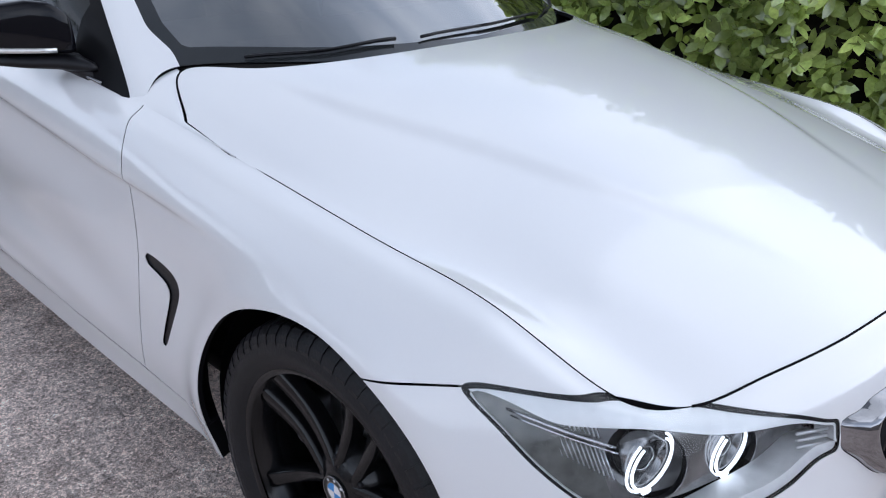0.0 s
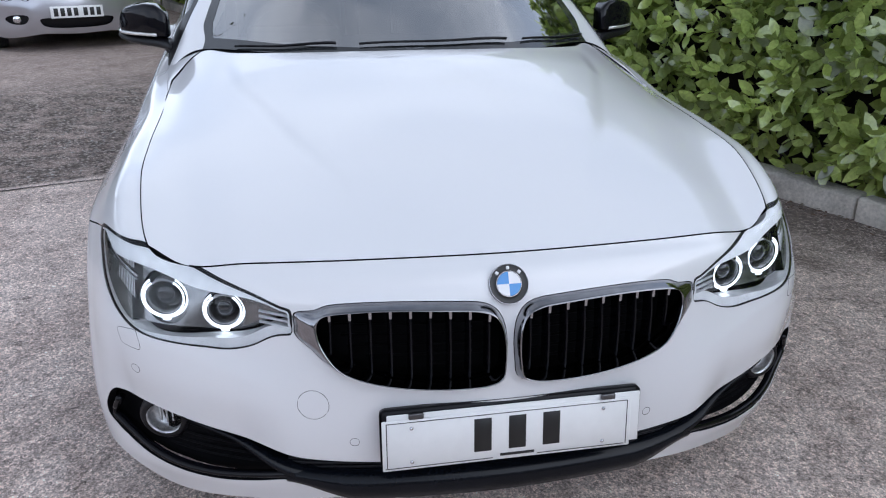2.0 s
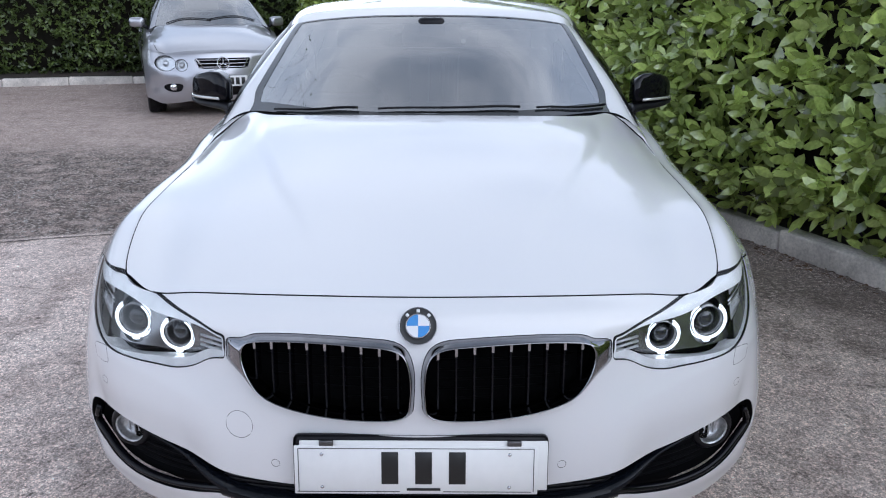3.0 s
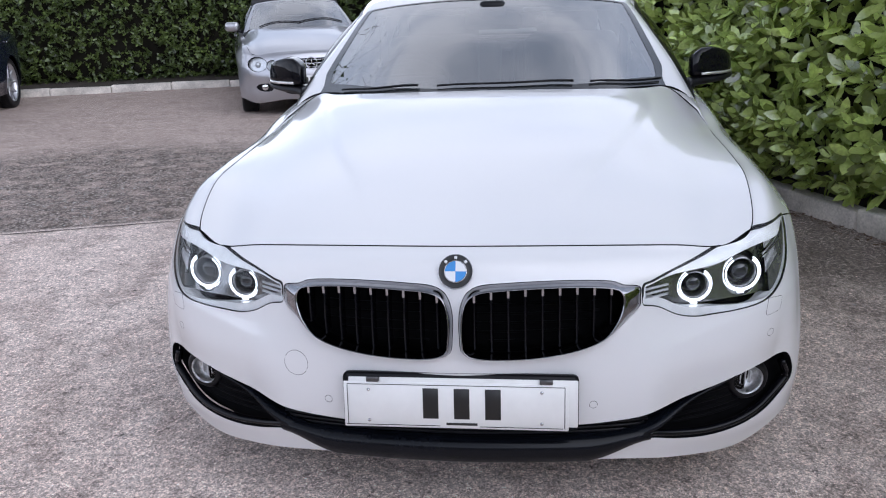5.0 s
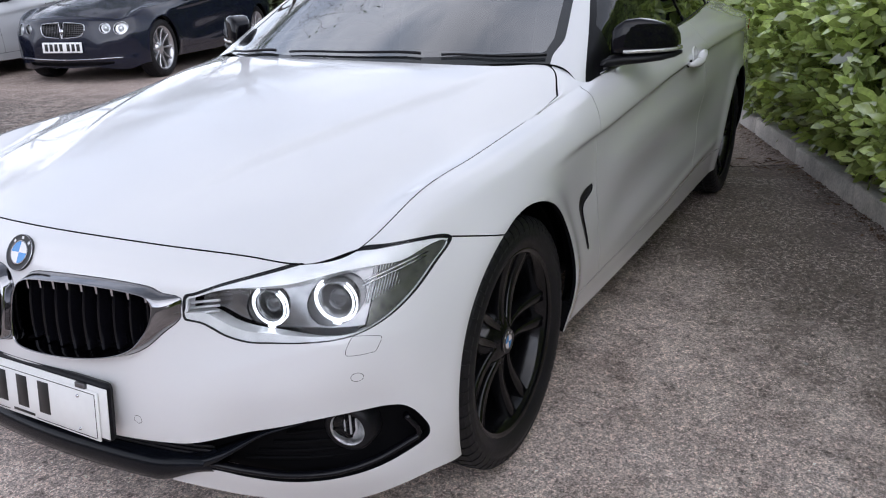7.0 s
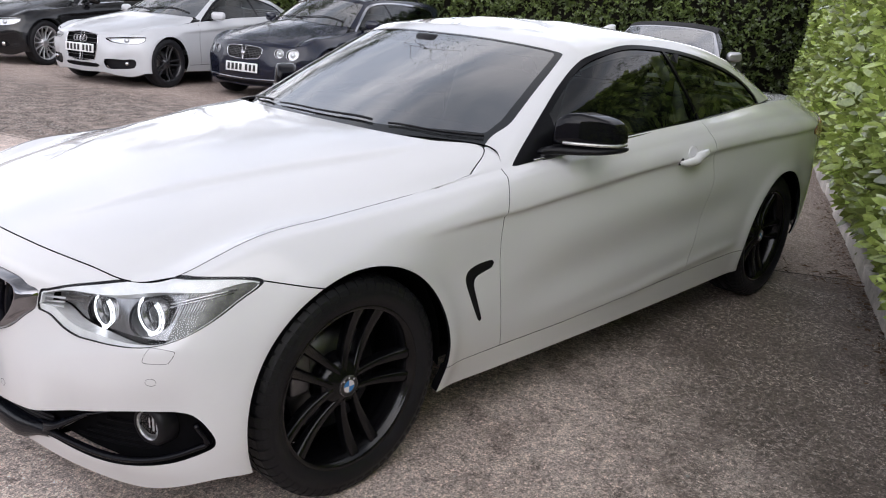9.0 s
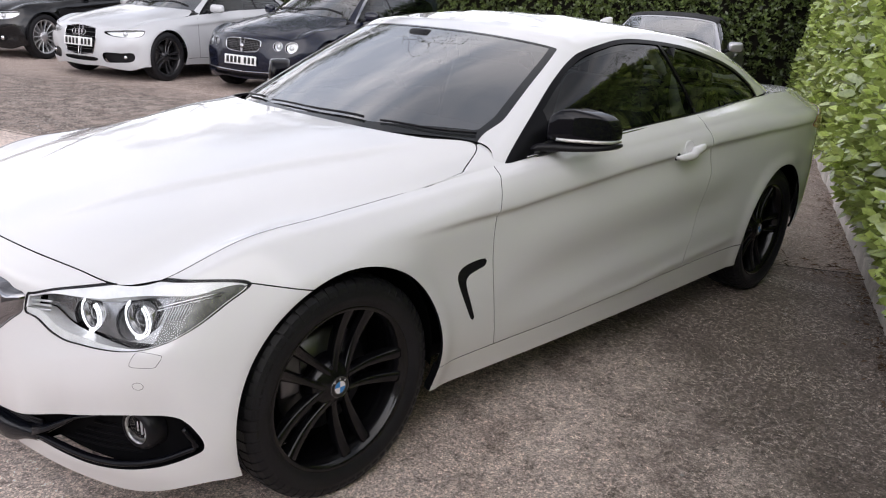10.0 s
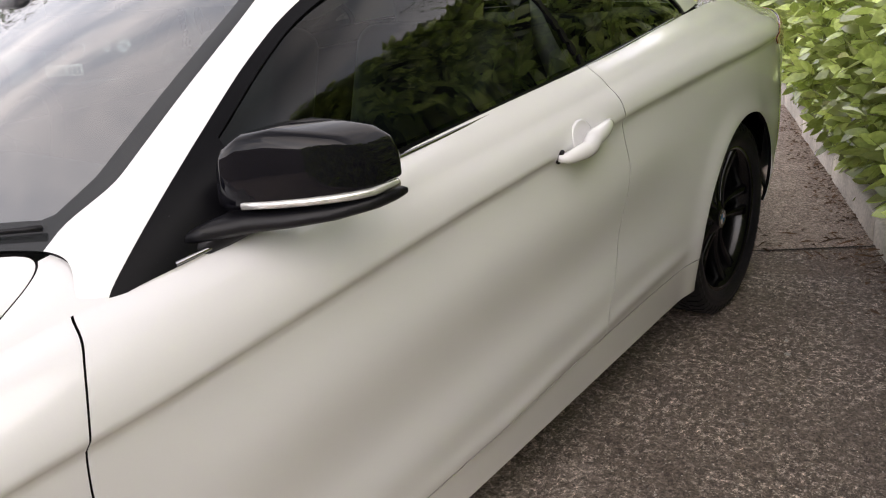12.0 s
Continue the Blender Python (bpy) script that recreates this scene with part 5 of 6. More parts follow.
def yard_material():
    """Old poured concrete: pale and gritty, stained, with a coarse worn belt; damp and hedge shade are put into its
    colour.
    """
    m = bpy.data.materials.new("yard_concrete")
    m.use_nodes = True
    nt = m.node_tree
    N, L = nt.nodes.new, nt.links.new
    b = nt.nodes["Principled BSDF"]
    co = N("ShaderNodeTexCoord")

    def noise_tex(scale, detail=5, rough=.55):
        n = N("ShaderNodeTexNoise")
        n.inputs["Scale"].default_value, n.inputs["Detail"].default_value, n.inputs["Roughness"].default_value = scale, detail, rough
        L(co.outputs["Object"], n.inputs["Vector"])
        return n.outputs["Fac"]

    def ramp(value, lo, hi, a=0.0, c=1.0):
        r = N("ShaderNodeMapRange")
        r.inputs["From Min"].default_value, r.inputs["From Max"].default_value = lo, hi
        r.inputs["To Min"].default_value, r.inputs["To Max"].default_value = a, c
        L(value, r.inputs["Value"])
        return r.outputs["Result"]

    def calc(op, a, c):
        n = N("ShaderNodeMath")
        n.operation = op
        for k, v in enumerate((a, c)):
            if isinstance(v, (int, float)):
                n.inputs[k].default_value = v
            else:
                L(v, n.inputs[k])
        return n.outputs[0]

    def mix(fac, a, c):
        n = N("ShaderNodeMix")
        n.data_type = "RGBA"
        L(fac, n.inputs["Factor"])
        for key, v in (("A", a), ("B", c)):
            if isinstance(v, tuple):
                n.inputs[key].default_value = (*v, 1)
            else:
                L(v, n.inputs[key])
        return n.outputs["Result"]

    sep = N("ShaderNodeSeparateXYZ")
    L(co.outputs["Object"], sep.inputs["Vector"])
    big, mid_n, grit, fine = noise_tex(.5, 5, .6), noise_tex(2.4, 8, .72), noise_tex(17, 8, .78), noise_tex(120, 3, .6)
    vor = N("ShaderNodeTexVoronoi")
    vor.inputs["Scale"].default_value = 42
    L(co.outputs["Object"], vor.inputs["Vector"])
    chips = N("ShaderNodeTexVoronoi")
    chips.inputs["Scale"].default_value = 130
    L(co.outputs["Object"], chips.inputs["Vector"])
    rugged, worn = noise_tex(4.5, 13, .86), noise_tex(11, 11, .82)
    base = mix(ramp(big, .35, .65), (.610, .510, .465), (.790, .685, .635))
    base = mix(calc("MULTIPLY", ramp(mid_n, .46, .60), .70), base, (.350, .275, .245))
    base = mix(calc("MULTIPLY", ramp(rugged, .505, .57), .80), base, (.660, .570, .525))
    base = mix(calc("MULTIPLY", ramp(rugged, .48, .39), .70), base, (.170, .130, .114))
    base = mix(calc("MULTIPLY", ramp(worn, .54, .62), .55), base, (.660, .590, .560))
    base = mix(calc("MULTIPLY", ramp(worn, .44, .37), .85), base, (.085, .064, .054))
    speck = noise_tex(150, 2, .5)
    base = mix(calc("MULTIPLY", ramp(speck, .56, .66), .45), base, (.62, .56, .53))
    base = mix(calc("MULTIPLY", ramp(speck, .42, .34), .40), base, (.085, .070, .060))
    # damp near the hedge, with the hedge's shade put into the same darkening
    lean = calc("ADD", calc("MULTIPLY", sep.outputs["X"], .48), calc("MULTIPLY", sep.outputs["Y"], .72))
    damp_shade = ramp(calc("ADD", lean, calc("MULTIPLY", calc("SUBTRACT", mid_n, .5), 1.6)), 1.02, 1.68, .08, 1.0)
    damp_shade = calc("MULTIPLY", damp_shade, ramp(sep.outputs["X"], .0, .8))
    damp_shade = calc("MULTIPLY", damp_shade, ramp(calc("SUBTRACT", sep.outputs["Y"], calc("MULTIPLY", sep.outputs["X"], .55)), 2.98, 2.90, .30, 1.0))
    base = mix(calc("MULTIPLY", damp_shade, .92), base, (.118, .094, .082))
    fleck = calc("MULTIPLY", ramp(noise_tex(44, 10, .90), .515, .56), ramp(noise_tex(3.0, 6, .7), .36, .54))
    base = mix(calc("MULTIPLY", calc("MULTIPLY", fleck, ramp(damp_shade, 0, .3, .35, 1.0)), .90), base, (.72, .63, .58))
    # worn belt of bare stone beyond the joint
    belt = calc("SUBTRACT", sep.outputs["Y"], calc("MULTIPLY", sep.outputs["X"], .31))
    beyond = calc("MULTIPLY", ramp(belt, 2.84, 2.92), ramp(mid_n, .34, .60, .72, .28))
    base = mix(beyond, base, (.175, .128, .106))
    belt = calc("MULTIPLY", ramp(belt, 2.86, 2.90), ramp(calc("ADD", belt, calc("MULTIPLY", calc("SUBTRACT", big, .5), 2.0)), 6.4, 5.4))
    stone = mix(ramp(vor.outputs["Distance"], .25, .6), (.46, .41, .38), (.090, .075, .066))
    belt = calc("MULTIPLY", belt, ramp(sep.outputs["X"], -.2, -1.0))
    patchy = calc("MULTIPLY", belt, ramp(noise_tex(5.5, 7, .78), .45, .53))
    base = mix(calc("MULTIPLY", patchy, .85), base, stone)
    # pale chips in the surface
    sc = N("ShaderNodeSeparateColor")
    L(chips.outputs["Color"], sc.inputs["Color"])
    pale = calc("MULTIPLY", ramp(sc.outputs["Red"], .915, .93), ramp(chips.outputs["Distance"], .40, .28))
    base = mix(calc("MULTIPLY", pale, .85), base, (.62, .58, .55))
    # stones of the aggregate, each with its own tone, and the pits between them
    for size, low, high in ((75, .76, 1.24), (170, .58, 1.42), (330, .62, 1.38)):
        v = N("ShaderNodeTexVoronoi")
        v.inputs["Scale"].default_value = size
        L(co.outputs["Object"], v.inputs["Vector"])
        vc = N("ShaderNodeSeparateColor")
        L(v.outputs["Color"], vc.inputs["Color"])
        k = N("ShaderNodeVectorMath")
        k.operation = "SCALE"
        L(base, k.inputs[0])
        L(ramp(vc.outputs["Green"], 0, 1, low, high), k.inputs["Scale"])
        base = k.outputs["Vector"]
    sand = N("ShaderNodeVectorMath")          # brownish sand in the mix
    sand.operation = "MULTIPLY"
    sand.inputs[1].default_value = (1.02, .995, .965)
    L(base, sand.inputs[0])
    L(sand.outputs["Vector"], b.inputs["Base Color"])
    L(ramp(damp_shade, 0, 1, .88, .62), b.inputs["Roughness"])
    b.inputs["Specular IOR Level"].default_value = .35
    height = calc("ADD", calc("MULTIPLY", grit, .6), calc("MULTIPLY", fine, .25))
    height = calc("ADD", height, calc("MULTIPLY", calc("MULTIPLY", patchy, vor.outputs["Distance"]), -1.3))
    bp = N("ShaderNodeBump")
    bp.inputs["Strength"].default_value = 1.0
    bp.inputs["Distance"].default_value = .012
    L(height, bp.inputs["Height"])
    L(bp.outputs["Normal"], b.inputs["Normal"])
    return m


GROUND = yard_material()
KERB = material("kerb_concrete", (0.60, 0.56, 0.51), 0.85, vary=0.5, scale=4, fine=70, bump=0.6, bump_scale=60)
SOIL = material("hedge_soil", (0.035, 0.028, 0.022), 0.95, vary=0.5, scale=6, fine=60, bump=0.8, bump_scale=30)
LEAF = material("laurel_leaf", (0.215, 0.310, 0.074), 0.22, coat=1.0, spec=1.0, vary=0.40, scale=2.5, fine=50, hue=(0.490, 0.575, 0.170), island=0.75, coat_rough=0.14)
LEAF_FAR = material("hedge_leaf_far", (0.045, 0.072, 0.018), 0.34, vary=0.35, scale=2.0, fine=40, hue=(0.080, 0.110, 0.026), island=0.5)


def let_light_through(m, tint, share):
    """Leaves pass some light through to their other face."""
    nt = m.node_tree
    b = nt.nodes["Principled BSDF"]
    tl = nt.nodes.new("ShaderNodeBsdfTranslucent")
    tl.inputs["Color"].default_value = (*tint, 1)
    mx = nt.nodes.new("ShaderNodeMixShader")
    mx.inputs["Fac"].default_value = share
    nt.links.new(b.outputs["BSDF"], mx.inputs[1])
    nt.links.new(tl.outputs["BSDF"], mx.inputs[2])
    nt.links.new(mx.outputs["Shader"], nt.nodes["Material Output"].inputs["Surface"])


let_light_through(LEAF, (.42, .54, .10), .20)
TWIG_SHADE = material("hedge_twig_shade", (0.012, 0.011, 0.008), 0.95, spec=0.1, vary=0.5, scale=10)
DEAD = material("dead_leaf", (0.12, 0.070, 0.040), 0.8, vary=0.5, scale=20, island=0.5)
DIRT = material("joint_dirt", (0.030, 0.024, 0.020), 0.95, vary=0.5, scale=15)
PEBBLE = material("pale_pebble", (0.38, 0.36, 0.34), 0.8, vary=0.3, scale=40, island=0.5)
bm = bmesh.new()
bmesh.ops.create_grid(bm, x_segments=2, y_segments=2, size=400)
ground = tagged(part("ground", bm, GROUND, smooth=False), "worn pale concrete yard, gritty, with damp and painted shade by the hedge", "ground", kind="structure")


def leaf_points(length, width):
    """One leaf: pointed oval, folded along its rib, its tip drooping. Points and faces."""
    rows = [(0, 0), (.22, .72), (.5, 1.0), (.78, .66), (1.0, 0)]
    pts, faces = [], []
    for t, w in rows:
        z = -.10 * length * t * t
        pts.append((t * length, 0, z - .004 * (w > 0)))
        if w:
            pts.append((t * length, w * width / 2, z + .010 * w))
            pts.append((t * length, -w * width / 2, z + .010 * w))
    # indices: 0 base, then triples (rib, left, right), last tip
    faces += [(0, 1, 2), (0, 3, 1)]
    for k in (1, 4):
        faces += [(k, k + 3, k + 4, k + 1), (k, k + 2, k + 5, k + 3)]
    faces += [(7, 10, 8), (7, 9, 10)]
    return np.array(pts), faces


def hedge(name, a, b, height, depth, shoots, leaf, mat, label, seed, near=None):
    """A clipped hedge: near-black core sheet for its inner twigs and shade, and a coat of leafy shoots. near: stretch
    whose leaves are parts of their own.
    """
    a, b = Vector(a), Vector(b)
    L = (b - a).length
    root = tagged(new(name), label, "hedge")
    root.matrix_basis = pose(a.x, a.y, 0, 0, 0, math.degrees(math.atan2((b - a).y, (b - a).x)))
    rng = np.random.default_rng(seed)
    # near-black core with an uneven face; the shade between leaves is in its colour
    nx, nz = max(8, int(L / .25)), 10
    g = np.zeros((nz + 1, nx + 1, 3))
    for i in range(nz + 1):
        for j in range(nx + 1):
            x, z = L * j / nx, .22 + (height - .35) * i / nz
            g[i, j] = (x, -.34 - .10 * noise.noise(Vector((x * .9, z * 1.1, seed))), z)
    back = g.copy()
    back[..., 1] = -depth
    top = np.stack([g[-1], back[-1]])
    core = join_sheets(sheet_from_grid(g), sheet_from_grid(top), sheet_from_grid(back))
    core.build("core", TWIG_SHADE, root, "near-black sheet for the twigs and shade inside", lip=0)
    pts0, faces0 = leaf_points(1, .46)
    V, F, singles = [], [], []
    count = 0
    for k in range(shoots):
        x = rng.uniform(-.2, L)
        z = .13 + (height - .10) * rng.uniform()
        wave = .14 * noise.noise(Vector((x * .8, z * 1.0, seed))) + .06 * noise.noise(Vector((x * 3.1, z * 3.1, seed + 5.0)))
        low = max(0.0, .40 - z)
        crown = rng.uniform() < .16
        tip = Vector((x, -.10 + wave - .34 * rng.uniform() ** 1.5 - .45 * low, z))
        axis = Vector((rng.normal(0, .45), 1.0, rng.normal(.35, .45) - 1.2 * low)).normalized()
        if crown:
            tip = Vector((x, rng.uniform(-depth, -.15), height - .06 + .5 * wave))
            axis = Vector((rng.normal(0, .4), rng.normal(0, .4), 1)).normalized()
        q = axis.to_track_quat("X", "Z").to_matrix()
        n = int(rng.integers(4, 8))
        spin = rng.uniform(0, 6.28)
        for i in range(n):
            splay = rng.uniform(.55, 1.25) if i else .25
            turn = spin + i * 2.4
            size = leaf * rng.uniform(.70, 1.25) * (.75 if i == 0 else 1)
            R = q @ Matrix.Rotation(turn, 3, "X") @ Matrix.Rotation(-splay, 3, "Y") @ Matrix.Rotation(rng.normal(0, .35), 3, "X")
            # leaves turn their upper face to the light
            M = np.array(R)
            if M[2, 2] < 0:
                M = M @ np.diag([1, -1, -1])
            off = np.array(tip) - np.array(axis) * (.015 * i)
            if near and near[0] < x < near[1] and len(singles) < 300 and rng.uniform() < .25:
                singles.append((M, off, size))
                continue
            V.append(pts0 * size * (1, rng.uniform(.85, 1.15), 1) @ M.T + off)
            F += [tuple(v + count for v in f) for f in faces0]
            count += len(pts0)
    tagged(mesh_part("foliage", np.vstack(V), F, mat, root), kind="stuff")
    if singles:
        me = bpy.data.meshes.new("leaf")
        me.from_pydata([tuple(map(float, p)) for p in pts0], [], faces0)
        for p in me.polygons:
            p.use_smooth = True
        me.materials.append(mat)
        for M, off, size in singles:
            o = new("leaf", me)
            o.parent = root
            o.matrix_basis = Matrix.Translation(Vector(off)) @ Matrix(M.tolist()).to_4x4() @ Matrix.Diagonal((size, size, size, 1))
    return root


RIGHT_START = KERB_A - ALONG * 6.4
hedge("hedge", RIGHT_START - ACROSS * .17, KERB_B + ALONG * 1.0 - ACROSS * .17, 2.15, 1.1, 14500, .112, LEAF,
      "dense laurel hedge with broad glossy green leaves", 3, (6.0, 10.3))
hedge("hedge", FAR_A + Vector((.8, .60, 0)), FAR_B + Vector((0, .35, 0)), 2.3, 1.1, 12000, .072, LEAF_FAR, "tall clipped dark green hedge behind a kerb", 8)


def kerb_run(name, a, b, side, seed):
    a, b = Vector(a), Vector(b)
    L = (b - a).length
    root = tagged(new(name), "low weathered concrete kerb stones", "kerb", kind="structure")
    root.matrix_basis = pose(a.x, a.y, 0, 0, 0, math.degrees(math.atan2((b - a).y, (b - a).x)))
    rng = np.random.default_rng(seed)
    x = 0.0
    while x < L:
        w = min(.914, L - x)
        bm = box_bm(w - .012, .125, .20, (0, 0, 0), .014, 2)
        for v in bm.verts:
            v.co += Vector((0, 1, 1)) * .012 * noise.noise(v.co * 9 + Vector((x, seed, 0)))
        o = part("kerb_stone", bm, KERB, root)
        o.matrix_basis = pose(x + w / 2, side * .0625 + rng.normal(0, .005), .012 + rng.normal(0, .004), rng.normal(0, 1.2), rng.normal(0, .3), rng.normal(0, .4))
        x += .914
    return root


kerb_run("kerb_1", RIGHT_START, KERB_B, -1, 2)
kerb_run("kerb_2", FAR_A, FAR_B, -1, 5)
for nm, a, b in (("soil_1", RIGHT_START, KERB_B), ("soil_2", FAR_A, FAR_B)):
    L = (b - a).length
    g = np.zeros((5, 60, 3))
    for i in range(5):
        for j in range(60):
            x, y = L * j / 59, -.12 - .25 * i
            g[i, j] = (x, y, .07 + .035 * i + .02 * noise.noise(Vector((x * 2, y * 4, 1.0))))
    o = sheet_from_grid(g, True).build(nm, SOIL, lip=0)
    tagged(o, "dark bare soil with litter under the hedge", "soil", kind="structure")
    o.matrix_basis = pose(a.x, a.y, 0, 0, 0, math.degrees(math.atan2((b - a).y, (b - a).x)))


def joint(name, a, b, width, seed):
    """A dirt-filled slab joint: a narrow ragged strip."""
    a, b = Vector(a), Vector(b)
    n = max(6, int((b - a).length / .05))
    side = Vector((-(b - a).y, (b - a).x, 0)).normalized()
    rows = []
    for k in range(n + 1):
        c = a.lerp(b, k / n) + side * .02 * noise.noise(Vector((k * .11, seed, 0)))
        w = width * (.6 + .9 * abs(noise.noise(Vector((k * .7, seed, 3.0)))))
        rows.append((c + side * w / 2, c - side * w / 2))
    g = np.array([[tuple(r[0]) for r in rows], [tuple(r[1]) for r in rows]])
    g[..., 2] = .004
    o = sheet_from_grid(g, True).build(name, DIRT, lip=0)
    return tagged(o, "dirt-filled joint between concrete slabs", "joint", kind="structure")


joint("joint_1", (-.3, 2.72, 0), (-9.0, .02, 0), .016, 1)
joint("joint_2", (.55, 3.23, 0), (1.22, 3.60, 0), .020, 2)
joint("joint_3", (.55, 3.23, 0), (-.3, 2.72, 0), .016, 3)


def scatter(name, label, mat, places, shape, seed):
    rng = np.random.default_rng(seed)
    V, F, count = [], [], 0
    for x, y, z, size in places:
        pts, faces = shape(rng, size)
        a = rng.uniform(0, 6.28)
        R = np.array([[math.cos(a), -math.sin(a), 0], [math.sin(a), math.cos(a), 0], [0, 0, 1]])
        V.append(pts @ R.T + (x, y, z))
        F += [tuple(i + count for i in f) for f in faces]
        count += len(pts)
    return tagged(mesh_part(name, np.vstack(V), F, mat, smooth=False), label, name.replace("_", " "), kind="stuff")


def pebble(rng, s):
    p = np.array([(1, 0, 0), (0, 1, 0), (-1, 0, 0), (0, -1, 0), (0, 0, .6), (.7, .7, -.3), (-.7, .7, -.3)]) * s * rng.uniform(.7, 1.3, (7, 3))
    return p, [(0, 1, 4), (1, 2, 4), (2, 3, 4), (3, 0, 4), (0, 3, 5), (2, 1, 6)]


def dead_leaf(rng, s):
    p = np.array([(0, 0, 0), (.5, .22, .10), (.5, -.22, .14), (1, 0, .05)]) * s * rng.uniform(.7, 1.3, (4, 3))
    return p, [(0, 2, 1), (1, 2, 3)]


def twig(rng, s):
    p = np.array([(0, 0, .004), (0, .006, .004), (1, .03, .012), (1, .036, .012), (.5, .02, .016)]) * (s, s * 2, 1)
    return p, [(0, 4, 1), (0, 2, 4), (4, 2, 3), (1, 4, 3)]


rng = np.random.default_rng(21)
spots = []
for k in range(700):
    spots.append((rng.uniform(.9, 2.1), rng.uniform(-1.5, 3.2), .001, rng.uniform(.0015, .0045)))
for k in range(700):
    spots.append((rng.uniform(-5, -.9), rng.uniform(-1.5, 5.0), .001, rng.uniform(.002, .006)))
for k in range(5):
    spots.append((rng.uniform(1.0, 1.6), rng.uniform(.8, 2.8), .002, rng.uniform(.006, .010)))
for k in range(1500):
    x = rng.uniform(-6.0, -.9)
    y = .31 * x + 2.9 + abs(rng.normal(0, 1.1))
    if noise.noise(Vector((x * 1.6, y * 1.6, 3.0))) > -.05:
        spots.append((x, y, .001, rng.uniform(.003, .011)))
scatter("grit", "small pale stones lying loose on the concrete", PEBBLE, spots, pebble, 4)
spots = []
for a, b, n in ((RIGHT_START, KERB_B, 420), (KERB_A + ALONG * 1.0, KERB_A + ALONG * 6.0, 420), (FAR_A, FAR_B, 420)):
    side = Vector(((b - a).y, -(b - a).x, 0)).normalized() * -1
    for k in range(n):
        c = a.lerp(b, rng.uniform()) + side * abs(rng.normal(0, .07))
        spots.append((c.x, c.y, .004, rng.uniform(.015, .045)))
for k in range(60):
    c = Vector((1.0, 3.48, 0)) + Vector((rng.normal(0, .16), rng.normal(0, .08), 0))
    spots.append((c.x, c.y, .005, rng.uniform(.01, .03)))
scatter("leaf_litter", "brown dead leaves and bits along the kerb", DEAD, spots, dead_leaf, 5)
spots = [(1.0 + rng.normal(0, .12), 3.48 + rng.normal(0, .07), .004, rng.uniform(.04, .12)) for k in range(24)]
scatter("fallen_twigs", "thin dry twigs on the concrete", DEAD, spots, twig, 6)


# ---- trees beyond the hedges, which show in the paint and the glass ----
BARK = material("bark", (0.075, 0.060, 0.048), 0.9, vary=0.4, scale=8, fine=60, bump=0.5, bump_scale=40)
TREE_LEAF = material("tree_leaf", (0.035, 0.060, 0.018), 0.45, vary=0.3, scale=1, hue=(0.05, 0.08, 0.02), island=0.4)


def tree(at, height, seed, label, leafy):
    """Tapered trunk, limbs and twigs grown by forking, with small leaves on the twigs."""
    rng = np.random.default_rng(seed)
    root = tagged(new("tree"), label, "tree")
    root.matrix_basis = pose(*at)
    limbs, tips = [], []

    def grow(p, d, length, radius, level):
        pts, rad = [p], [radius]
        for k in range(4):
            d = (d + Vector(rng.normal(0, .16, 3)) + Vector((0, 0, .05))).normalized()
            pts.append(pts[-1] + d * length / 4)
            rad.append(radius * (1 - .12 * (k + 1)))
        limbs.append((pts, rad, level))
        if level == 5:
            tips.append((pts[-1], d))
            return
        for k in range(3 if level < 4 else 2):
            side = Vector(rng.normal(0, 1, 3)).cross(d).normalized()
            nd = (d + side * rng.uniform(.45, .95)).normalized()
            grow(pts[-1 - (k % 2)], nd, length * rng.uniform(.62, .80), max(.006, rad[-1] * .66), level + 1)

    grow(Vector((0, 0, 0)), Vector((0, 0, 1)), height * .32, height * .020, 0)
    part("trunk", tube_bm(*limbs[0][:2], 10), BARK, root)
    V, F = [], []
    for pts, rad, level in limbs[1:]:
        sides = 5 if level < 3 else 3
        for i, p in enumerate(pts):
            d = (pts[min(i + 1, len(pts) - 1)] - pts[max(i - 1, 0)]).normalized()
            a = d.orthogonal().normalized()
            b = d.cross(a)
            base = len(V)
            V += [p + rad[i] * (a * math.cos(2 * math.pi * k / sides) + b * math.sin(2 * math.pi * k / sides)) for k in range(sides)]
            if i:
                F += [(base - sides + k, base - sides + (k + 1) % sides, base + (k + 1) % sides, base + k) for k in range(sides)]
    tagged(mesh_part("limbs", V, F, BARK, root), kind="stuff")
    pts0, faces0 = leaf_points(1, .5)
    W, G, count = [], [], 0
    for p, d in tips:
        for k in range(leafy):
            M = np.array((Vector(rng.normal(0, 1, 3)).to_track_quat("X", "Z")).to_matrix())
            W.append(pts0 * rng.uniform(.07, .13) @ M.T + np.array(p) + rng.normal(0, .16, 3))
            G += [tuple(v + count for v in f) for f in faces0]
            count += len(pts0)
    tagged(mesh_part("crown", np.vstack(W), G, TREE_LEAF, root), kind="stuff")


tree((-10.5, 12.0, 0), 13.0, 4, "tall bare tree with fine dark twigs", 2)
tree((-20.5, 6.0, 0), 11.0, 9, "tall bare tree with some brown leaves", 3)
for at, tall, sd in (((-13.0, 12.0, 0), 9.5, 12), ((-16.0, 11.0, 0), 10.8, 15), ((-19.0, 10.0, 0), 11.5, 13), ((-23.5, 8.0, 0), 8.0, 14)):
    tree(at, tall, sd, "dense dark evergreen tree beyond the hedge", 45)
tree((5.4, 9.0, 0), 11.5, 6, "leafy dark green tree behind the hedge", 14)

